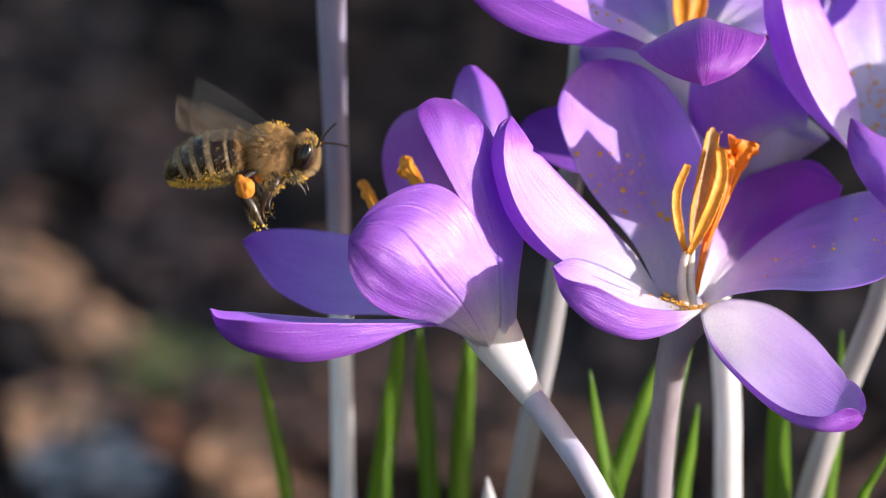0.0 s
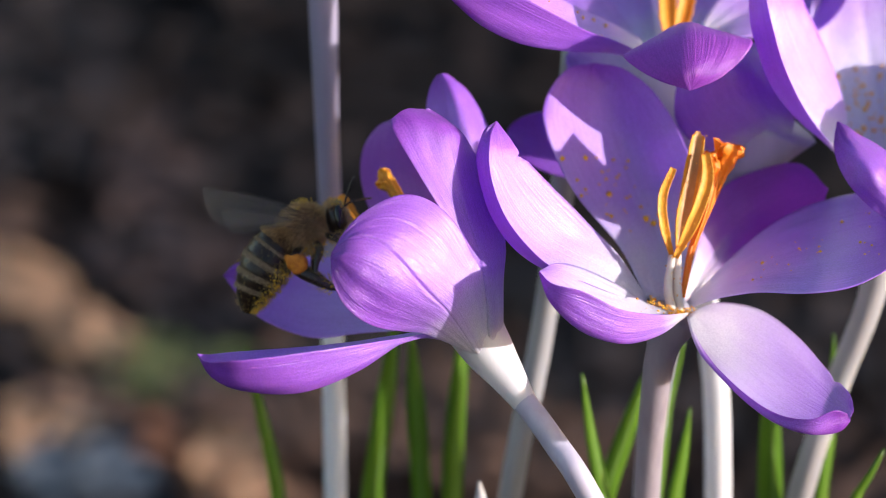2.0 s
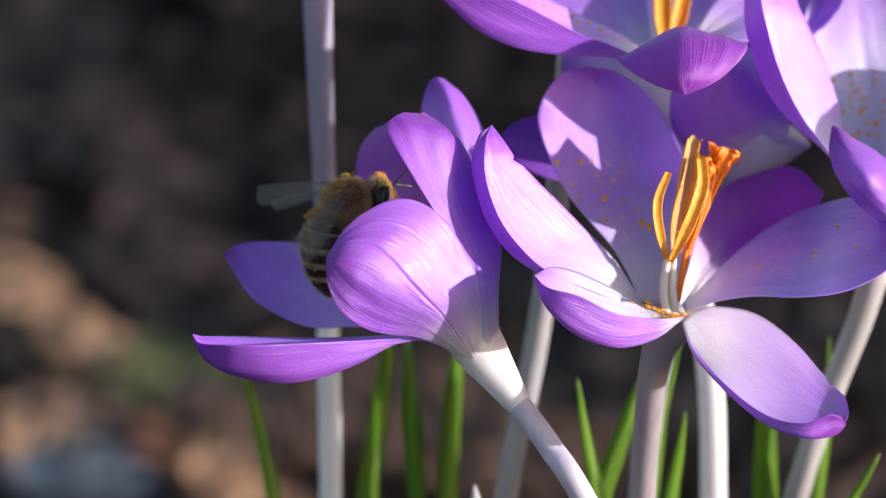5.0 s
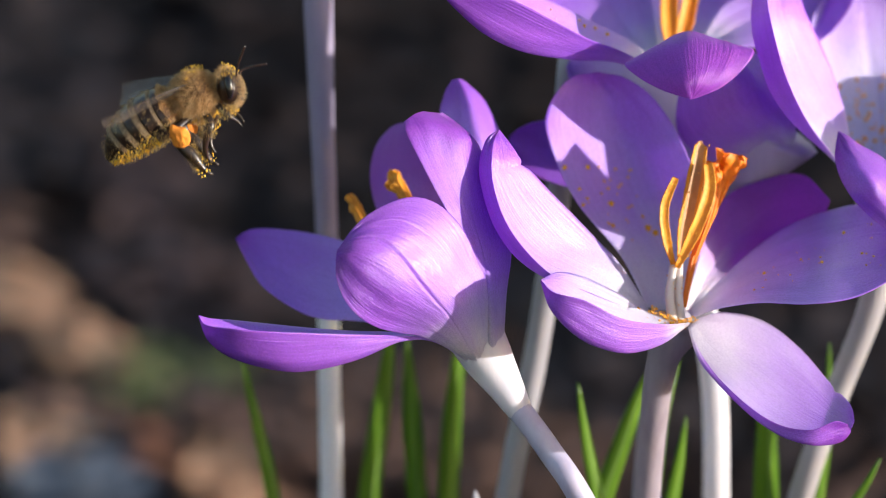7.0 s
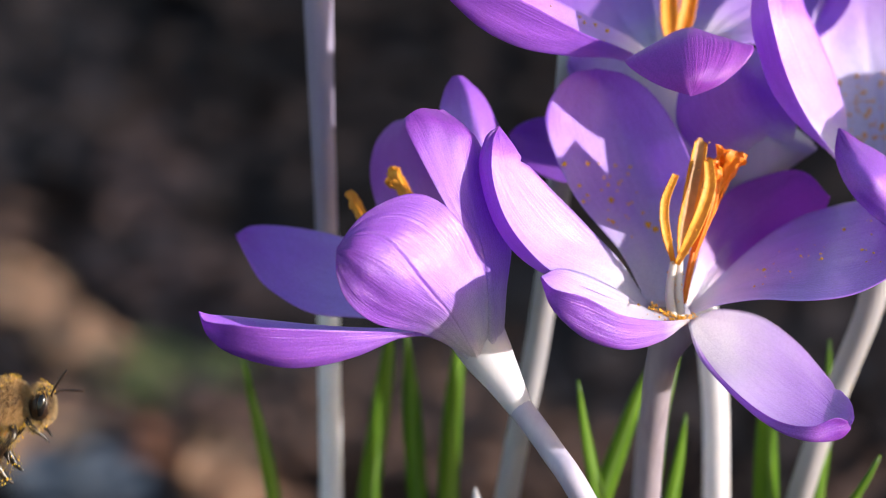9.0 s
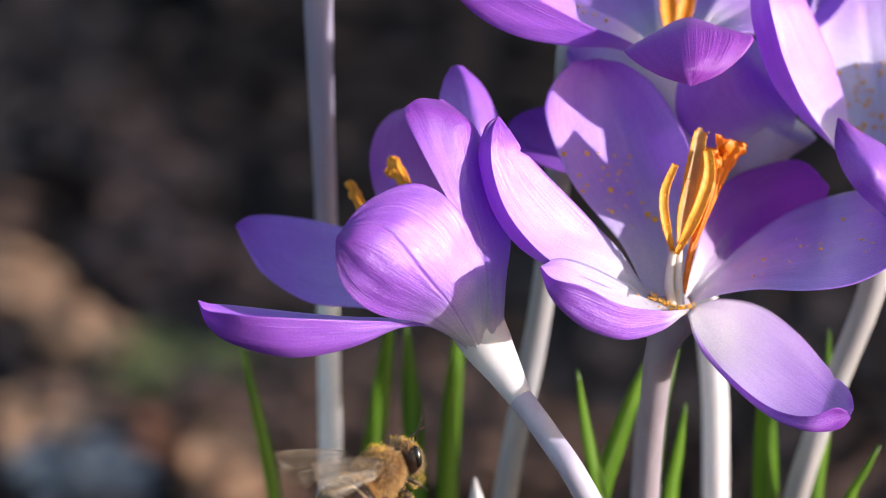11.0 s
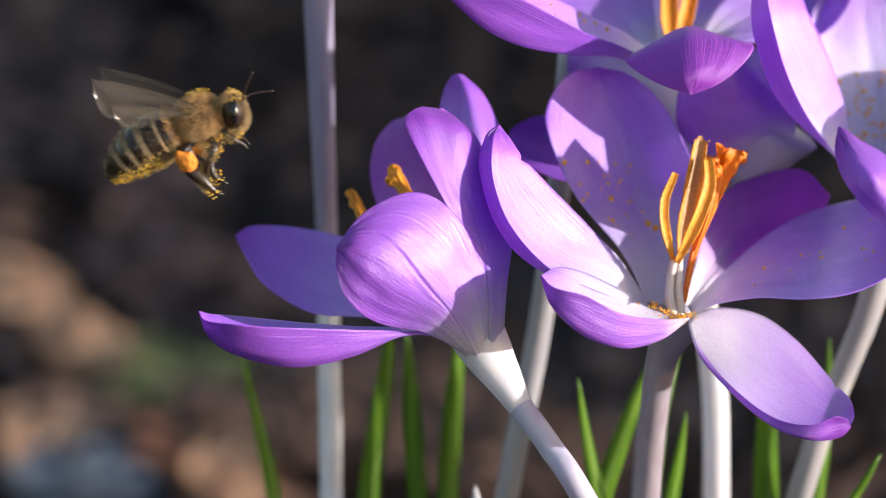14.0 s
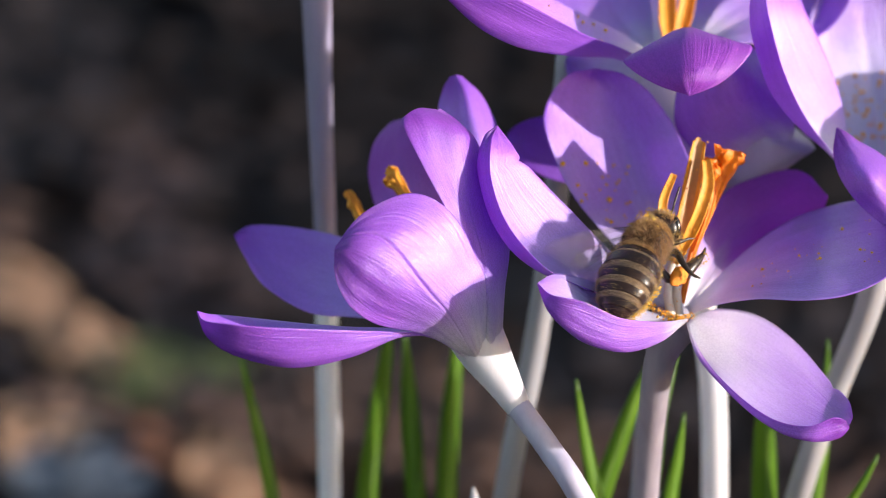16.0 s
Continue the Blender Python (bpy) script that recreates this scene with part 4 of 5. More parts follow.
def membrane():
    m, nt, p = material("wing_membrane")
    n = node(nt, "ShaderNodeTexNoise", Scale=700.0, Detail=3.0)
    nt.links.new(coords(nt, "Object", (1, 1, 1)), n.inputs["Vector"])
    nt.links.new(ramp(nt, n.outputs[0], [(0.3, (0.14, 0.10, 0.075)), (0.7, (0.28, 0.22, 0.17))]), p.inputs["Base Color"])
    p.inputs["Roughness"].default_value = 0.16
    t = nt.nodes.new("ShaderNodeBsdfTransparent")
    ms = nt.nodes.new("ShaderNodeMixShader")
    ms.inputs[0].default_value = 0.24
    nt.links.new(t.outputs[0], ms.inputs[1])
    nt.links.new(p.outputs[0], ms.inputs[2])
    nt.links.new(ms.outputs[0], nt.nodes["Material Output"].inputs[0])
    return m


MEMBRANE = membrane()


def blob(centre, radii, turn=(0, 0, 0), div=3):
    bm = bmesh.new()
    bmesh.ops.create_icosphere(bm, subdivisions=div, radius=1.0)
    m = Matrix.Translation(Vector(centre) * MM) @ Euler([radians(a) for a in turn]).to_matrix().to_4x4() @ Matrix.Diagonal((*[r * MM for r in radii], 1))
    bm.transform(m)
    return bm


def strands(roots, length, width, lean, seed):
    """Many fine tapered hairs; roots are (place, normal) in millimetres."""
    rnd = random.Random(seed)
    verts, faces = [], []
    for q, n in roots:
        d = (n + lean + Vector((rnd.gauss(0, 0.28), rnd.gauss(0, 0.28), rnd.gauss(0, 0.28)))).normalized()
        e = d.cross(Vector((rnd.gauss(0, 1), rnd.gauss(0, 1), rnd.gauss(0, 1)))).normalized() * width
        ln = length * rnd.uniform(0.5, 1.2)
        bend = (lean * 0.5 - Vector((0, 0, 0.12))) * ln
        i = len(verts)
        a, b, c = q - n * 0.05, q + d * ln * 0.55, q + d * ln + bend
        verts += [(a - e) * MM, (a + e) * MM, (b + e * 0.8) * MM, (b - e * 0.8) * MM, c * MM]
        faces += [(i, i + 1, i + 2, i + 3), (i + 3, i + 2, i + 4)]
    me = bpy.data.meshes.new("fur")
    me.from_pydata([tuple(v) for v in verts], [], faces)
    return me


def fur(parent, roots, length, width, lean, mat, seed):
    me = strands(roots, length, width, Vector(lean), seed)
    me.materials.append(mat)
    ob = new("fur", me)
    ob.parent = parent
    return tagged(ob, kind="stuff")


def on_ball(centre, radii, n, seed, keep=lambda d: True):
    rnd = random.Random(seed)
    out = []
    while len(out) < n:
        d = Vector((rnd.gauss(0, 1), rnd.gauss(0, 1), rnd.gauss(0, 1))).normalized()
        if keep(d):
            q = Vector([c + r * k for c, r, k in zip(centre, radii, d)])
            out.append((q, Vector([k / r for r, k in zip(radii, d)]).normalized()))
    return out


def grains(parent, roots, size, seed, mat):
    rnd = random.Random(seed)
    bm = bmesh.new()
    for q, n in roots:
        r = size * rnd.uniform(0.6, 1.5)
        g = bmesh.ops.create_icosphere(bm, subdivisions=1, radius=r * MM)
        off = (q + n * rnd.uniform(0.05, 0.4)) * MM
        for v in g["verts"]:
            v.co += off
    return tagged(part("pollen", bm, mat, parent), kind="stuff")


AXIS = [(-1.45, 0, -0.05), (-3.0, 0, -0.15), (-4.85, 0, -0.45), (-6.6, 0, -0.98), (-8.15, 0, -1.7)]
GIRTH = [0.85, 1.65, 1.93, 2.0, 1.93, 1.74, 1.40, 0.95, 0.3]


def abdomen_at(t, a, r_more=0.0):
    c = spline(AXIS, t)
    d = (spline(AXIS, min(1, t + 0.01)) - spline(AXIS, max(0, t - 0.01))).normalized()
    e = Vector((0, 1, 0))
    u = d.cross(e) * -1
    if u.z < 0:
        u = -u
    r = table(GIRTH, t) + r_more
    out = e * math.cos(a) * 1.13 + u * math.sin(a) * 0.96
    return c + out * r, out.normalized()


def abdomen_segment(k, parent):
    """One shield of the abdomen, its rear lip overlapping the next."""
    cuts = [0.0, 0.22, 0.39, 0.55, 0.70, 0.84, 1.0]
    t0, t1 = cuts[k], cuts[k + 1]
    bm = bmesh.new()
    rings, n, sides = [], 9, 36
    for i in range(n + 1):
        u = i / n
        t = t0 + (t1 - t0) * u
        lift = 0.03 + 0.05 * u if k < 5 else 0.02
        rings.append([bm.verts.new(abdomen_at(t, 2 * math.pi * j / sides, lift)[0] * MM) for j in range(sides)])
    rings.append([bm.verts.new(abdomen_at(t1, 2 * math.pi * j / sides, -0.06)[0] * MM) for j in range(sides)])
    for i, (a, b) in enumerate(zip(rings, rings[1:])):
        for j in range(sides):
            f = bm.faces.new((a[j], a[(j + 1) % sides], b[(j + 1) % sides], b[j]))
            under = math.sin(2 * math.pi * (j + 0.5) / sides) < -0.72
            f.material_index = 1 if (i < (5, 2, 4, 4, 4, 0)[k]) or under else 0
    if k == 5:
        bm.faces.new(rings[-1])
    bmesh.ops.recalc_face_normals(bm, faces=bm.faces)
    return part("abdomen_segment", bm, [CHITIN, SKIN if k == 0 else FELT], parent)


def limb(name, pts, radii, parent, mat=None, hip=None):
    ob = part(name, tube(pts, radii, 8, 12), mat or CHITIN_LEG, parent)
    re_home(ob, hip or pts[0])
    return ob


def wing_mesh(length, width, parent, name, sign, hinge):
    """A clear wing with a leading vein and a net of branch veins; the span runs along y."""
    bm = bmesh.new()
    n, ns = 16, 6
    rows = []
    for k in range(n + 1):
        t = k / n
        lead = 0.10 * length * math.sin(t * math.pi * 0.9) * 0.5
        chord = width * (0.18 + 0.82 * math.sin(min(1, t * 1.15) * math.pi / 2) ** 0.9) * (1 - max(0, (t - 0.72) / 0.28) ** 2.4) + 0.05
        rows.append([bm.verts.new(Vector((lead - chord * j / ns, sign * t * length, 0.10 * math.sin(j * 1.9) * t)) * MM) for j in range(ns + 1)])
    for a, b in zip(rows, rows[1:]):
        for j in range(ns):
            bm.faces.new((a[j], a[j + 1], b[j + 1], b[j]))
    wing = part(name, bm, MEMBRANE, parent, "clear brownish veined wing")
    wing.location = Vector(hinge) * MM
    for j, f in ((0, 0.035), (1, 0.018), (3, 0.015), (5, 0.012)):
        pts = []
        for k in range(0, n + 1, 4):
            t = min(k / n, 0.97 if j == 0 else 0.80)
            lead = 0.10 * length * math.sin(t * math.pi * 0.9) * 0.5
            chord = width * (0.18 + 0.82 * math.sin(min(1, t * 1.15) * math.pi / 2) ** 0.9) * (1 - max(0, (t - 0.72) / 0.28) ** 2.4) + 0.05
            pts.append(Vector((lead - chord * j / ns, sign * t * length, 0.10 * math.sin(j * 1.9) * t + 0.01)))
        part("vein", tube(pts, [f, f, f * 0.7, f * 0.5, f * 0.3], 6, 12), CHITIN_LEG, wing)
    return wing


def honeybee():
    th = thing("honeybee", (0, 0, 0), "honeybee dusted with yellow pollen, orange pollen loads on its hind legs", "bee")
    thorax = part("thorax", blob((0, 0, 0), (1.8, 1.6, 1.68)), SKIN, th, "golden-brown furry thorax")
    fur(thorax, on_ball((0, 0, 0), (1.8, 1.6, 1.68), 13000, 1), 0.54, 0.009, (-0.35, 0, 0), FUR_GOLD, 2)
    fur(thorax, on_ball((0, 0, 0), (1.8, 1.6, 1.68), 4200, 3, lambda d: d.z < 0.3 + 0.3 * d.y or d.x > 0.75), 0.58, 0.010, (-0.2, 0, -0.1), FUR_PALE, 4)
    grains(thorax, on_ball((0, 0, 0), (2.0, 1.75, 1.92), 34, 5, lambda d: d.z > 0.72 and d.x > 0.0), 0.05, 6, BEE_POLLEN)
    grains(thorax, on_ball((0, 0, 0), (1.95, 1.75, 1.92), 80, 7, lambda d: d.z < -0.7), 0.07, 8, BEE_POLLEN)
    abdomen = part("abdomen", tube(AXIS, [g * 0.9 for g in GIRTH], 20, 20), CHITIN, th, "dark abdomen with pale felt bands")
    for k in range(6):
        abdomen_segment(k, abdomen)
    rnd = random.Random(11)
    bands, waist_fur, belly, dust = [], [], [], []
    for k, t0 in enumerate((0.0, 0.22, 0.39, 0.55, 0.70)):
        for _ in range((2400, 500, 1100, 1100, 1000)[k]):
            (waist_fur if k == 0 else bands).append(abdomen_at(t0 + rnd.uniform(0.0, (0.15, 0.025, 0.048, 0.048, 0.046)[k]), rnd.uniform(-0.5, math.pi + 0.5), 0.04))
    for _ in range(2600):
        belly.append(abdomen_at(rnd.uniform(0.04, 0.97), rnd.uniform(-math.pi * 0.90, -math.pi * 0.10), 0.03))
    for _ in range(700):
        belly.append(abdomen_at(rnd.uniform(0.04, 0.97), rnd.uniform(-0.4, math.pi + 0.4), 0.03))
    for _ in range(420):
        dust.append(abdomen_at(1 - 0.62 * rnd.random() ** 1.3 - 0.02, rnd.choice((-0.8, -2.34)) + rnd.gauss(0, 0.24), 0.1))
    fur(abdomen, bands, 0.20, 0.011, (-1.1, 0, 0.05), FUR_BAND, 12)
    fur(abdomen, waist_fur, 0.42, 0.013, (0.1, 0, 0.3), FUR_GOLD, 21)
    fur(abdomen, belly, 0.40, 0.011, (-0.5, 0, -0.2), FUR_BELLY, 13)
    grains(abdomen, dust, 0.058, 14, BEE_POLLEN)
    head = part("head", blob((2.62, 0, -0.50), (0.92, 1.45, 1.45), (0, 18, 0)), CHITIN, th, "dark head with pale face hair")
    for s in (-1, 1):
        part("eye", blob((2.84, s * 1.20, -0.36), (0.37, 0.36, 0.92), (0, 20, s * -14)), EYE_BLACK, head, "glossy black compound eye")
        bow = [(3.42, -0.30, -0.25), (3.72, -0.5, 0.30), (4.15, -0.62, 0.85), (4.7, -0.7, 1.4), (5.25, -0.8, 1.9)] if s < 0 else [(3.42, 0.30, -0.25), (3.85, 0.55, 0.10), (4.3, 0.7, 0.12), (5.0, 0.9, -0.05), (5.8, 1.1, -0.3)]
        part("antenna", tube(bow, [0.09, 0.075, 0.085, 0.09, 0.08], 8, 20), CHITIN, head, "black elbowed antenna")
        part("mandible", tube([(2.95, s * 0.42, -1.45), (3.08, s * 0.26, -1.72), (3.10, s * 0.08, -1.86)], [0.22, 0.19, 0.09], 8, 8), CHITIN_LEG, head)
    face = lambda d: d.x > -0.1 and abs(d.y) < 0.72
    fur(head, on_ball((2.62, 0, -0.50), (0.95, 1.45, 1.45), 1300, 15, face), 0.34, 0.014, (0, 0, -0.2), FUR_PALE, 16)
    fur(head, on_ball((2.62, 0, -0.50), (0.95, 1.45, 1.45), 420, 17, lambda d: d.z > 0.5), 0.4, 0.014, (0, 0, 0.2), FUR_GOLD, 18)
    grains(head, on_ball((2.62, 0, -0.50), (1.0, 1.5, 1.55), 46, 19, lambda d: d.x > 0.1 and d.z > 0.35 and abs(d.y) < 0.8), 0.05, 20, BEE_POLLEN)
    legs = {}
    for s in (-1, 1):
        fore = limb("foreleg", [(1.35, s * 0.7, -1.3), (1.8, s * 1.1, -2.1), (2.05, s * 0.95, -2.6), (2.3, s * 0.8, -3.0), (2.45, s * 0.7, -3.5)], [0.24, 0.22, 0.15, 0.10, 0.05], th)
        mid = limb("middle_leg", [(0.3, s * 0.8, -1.4), (0.4, s * 1.6, -2.3), (-0.5, s * 1.7, -3.3), (-0.9, s * 1.5, -4.3), (-0.8, s * 1.4, -5.0)], [0.30, 0.34, 0.26, 0.16, 0.08], th)
        hip = (-0.8, s * 0.8, -1.3)
        hind = limb("hind_leg", [hip, (-2.0, s * 1.6, -1.6), (-2.2, s * 1.9, -2.6), (-1.7, s * 1.95, -3.7), (-1.4, s * 1.9, -4.6), (-1.1, s * 1.8, -5.4), (-0.7, s * 1.7, -5.8)], [0.28, 0.36, 0.42, 0.50, 0.36, 0.18, 0.08], th, CHITIN_LEG, hip)
        off = Vector(hip)
        load = blob(Vector((-1.95, s * 2.2, -2.15)) - off, (0.72, 0.50, 0.88), (0, -14, 0), 4)
        for v in load.verts:
            v.co += (v.co - (Vector((-1.95, s * 2.2, -2.15)) - off) * MM) * (0.34 * noise.noise(v.co * 1500) + 0.16 * noise.noise(v.co * 4200))
        part("pollen_load", load, LOAD, hind, "bright orange pollen load")
        legs[s] = (fore, mid, hind)
        for leg, mid_at, rad in ((fore, Vector((2.0, s * 1.05, -1.95)), (0.5, 0.26, 0.35)), (mid, Vector((0.1, s * 1.65, -2.4)), (0.45, 0.3, 0.6))):
            home = leg.location / MM
            fur(leg, [(q - home, n) for q, n in on_ball(mid_at, rad, 260, 40 + s)], 0.4, 0.014, (0, 0, -0.3), FUR_BELLY, 41)
            grains(leg, [(q - home, n) for q, n in on_ball(mid_at, rad, 10, 42 + s, lambda d: d.z < 0.2)], 0.06, 43, BEE_POLLEN)
        fur(hind, [(q - off, n) for q, n in on_ball((-1.6, s * 1.9, -3.9), (0.42, 0.35, 1.1), 260, 30 + s)], 0.35, 0.012, (0, 0, -0.4), FUR_BELLY, 31)
        grains(hind, [(q - off, n) for q, n in on_ball((-1.25, s * 1.85, -5.0), (0.22, 0.18, 0.5), 30, 50 + s)], 0.055, 51, BEE_POLLEN)
    wings = {}
    for s in (-1, 1):
        wings[s] = (wing_mesh(8.0, 2.8, th, "forewing", s, (0.35, s * 1.25, 1.15)), wing_mesh(5.6, 1.8, th, "hindwing", s, (-0.55, s * 1.25, 1.0)))
    neck = Vector((1.75, 0, -0.15)) * MM
    for o in (head, *head.children):
        o.data.transform(Matrix.Translation(-neck))
    head.location = neck
    waist = Vector(AXIS[0]) * MM
    for o in (abdomen, *abdomen.children):
        o.data.transform(Matrix.Translation(-waist))
    abdomen.location = waist
    for o in th.children_recursive:
        o.data.transform(Matrix.Scale(1.03, 4))
        o.location *= 1.03
    return th, legs, wings, abdomen, head


bee, bee_legs, bee_wings, bee_abdomen, bee_head = honeybee()



# ---- what moves ----
def about(hinge, rx=0, ry=0, rz=0):
    x, y, z = (c * MM for c in hinge)
    return pose(x, y, z, rx, ry, rz)


def ease(t, keys):
    for (a, va), (b, vb) in zip(keys, keys[1:]):
        if t <= b:
            u = max(0.0, (t - a) / (b - a))
            return va + (vb - va) * u * u * (3 - 2 * u)
    return keys[-1][1]


# how hard the bee weighs on the leaning flower, and how wide its wings beat
WEIGHT = [(0, 0), (1.7, 0), (2.0, 1.0), (2.5, 1.05), (3.0, 0.75), (3.5, 1.05), (4.0, 0.95), (5.2, 1.0), (6.5, 1.0), (6.65, 0.0), (12.2, 0), (12.5, 1.0), (13.2, 1.0), (13.4, 0), (16, 0)]
BEAT = [(0, 1), (2.2, 1), (2.6, 0.35), (3.2, 0.05), (4.2, 0.05), (6.2, 0.1), (6.4, 0.3), (6.55, 1), (12.5, 1), (13.1, 0.9), (14.0, 1), (15.2, 1), (15.4, 0.9), (16, 0.9)]
GRIP = [(0, 0), (1.8, 0), (2.2, 1), (6.4, 1), (6.6, 0), (12.6, 0), (12.9, 1), (13.2, 1), (13.4, 0), (15.0, 0), (15.4, 1.8), (16, 1.8)]


LOW_TURN = [(0, 0), (0.7, 1.6), (1.7, 1.6), (2.0, -5), (2.5, -1.8), (3.0, 2), (3.5, -0.3), (4.0, 3), (4.6, 1), (5.9, 0), (6.3, -0.5), (6.5, -2.5), (6.65, 1.6), (12.2, 2.0), (12.5, -4.7), (13.0, -5), (13.2, -3.5), (13.4, 1.5), (16, 1.8)]
SILL_TURN = [(0, 0), (14.9, 0), (15.3, -2.4), (16, -2.4)]
REAR_TURN = [(0, 0), (0.7, 4.5), (1.7, 4.5), (2.0, -3), (2.5, 0), (3.0, 4.6), (3.5, 2.8), (4.0, 3.5), (5.9, 3.5), (6.3, 1.5), (6.5, -2), (6.65, 4.5), (12.2, 4.5), (12.5, -1.8), (13.0, -3), (13.2, -2), (13.4, 4.0), (16, 4.5)]
BEND = [(0, 0), (1.7, 0), (2.0, 24), (2.3, 40), (3.0, 50), (4.2, 52), (6.3, 45), (6.5, 18), (6.7, 0), (12.6, 0), (12.9, 4), (13.2, 0), (13.4, 0), (16, 0)]


NOD = [(0, 0), (2.6, 0), (3.2, 30), (4.2, 26), (6.2, 20), (6.45, 0), (15.2, 0), (15.45, 48), (15.85, 48), (16, 8)]


def sway(ob, keys, rows_at, axis, degrees):
    """Turns a thing or part about its own origin by its share of the keys."""
    home = ob.matrix_basis.copy()
    walk(ob, [(t, home @ Matrix.Rotation(radians(degrees) * ease(t, keys), 4, axis)) for t in rows_at])


# where the wings point, from root to tip, while the bee sits in the leaning flower with its wings at rest
HELD = [(0, 0), (2.9, 0), (3.2, 1), (6.38, 1), (6.5, 0), (16, 0)]
REST = {1: [(0, (-0.34, 0.72, 0.61)), (3.6, (-0.34, 0.72, 0.61)), (3.9, (-0.64, 0.75, 0.16)), (6.3, (-0.69, 0.71, 0.11)), (16, (-0.69, 0.71, 0.11))],
        -1: [(0, (-0.45, 0.0, 0.89)), (3.6, (-0.45, -0.1, 0.89)), (3.95, (-0.68, -0.70, -0.21)), (6.3, (-0.83, -0.47, -0.29)), (16, (-0.83, -0.47, -0.29))]}


def held_wing(t, s, lag):
    """The turn of a resting wing: its span along the way it points, its leading edge forward."""
    span = Vector([ease(t, [(a, d[i]) for a, d in REST[s]]) for i in range(3)])
    span = (span + Vector((-0.5 * lag, 0, -0.3 * lag))).normalized()
    lead = Vector((1, 0, 0))
    lead = (lead - span * lead.dot(span)).normalized()
    y = span * s
    return Matrix((lead, y, lead.cross(y))).transposed().to_quaternion()


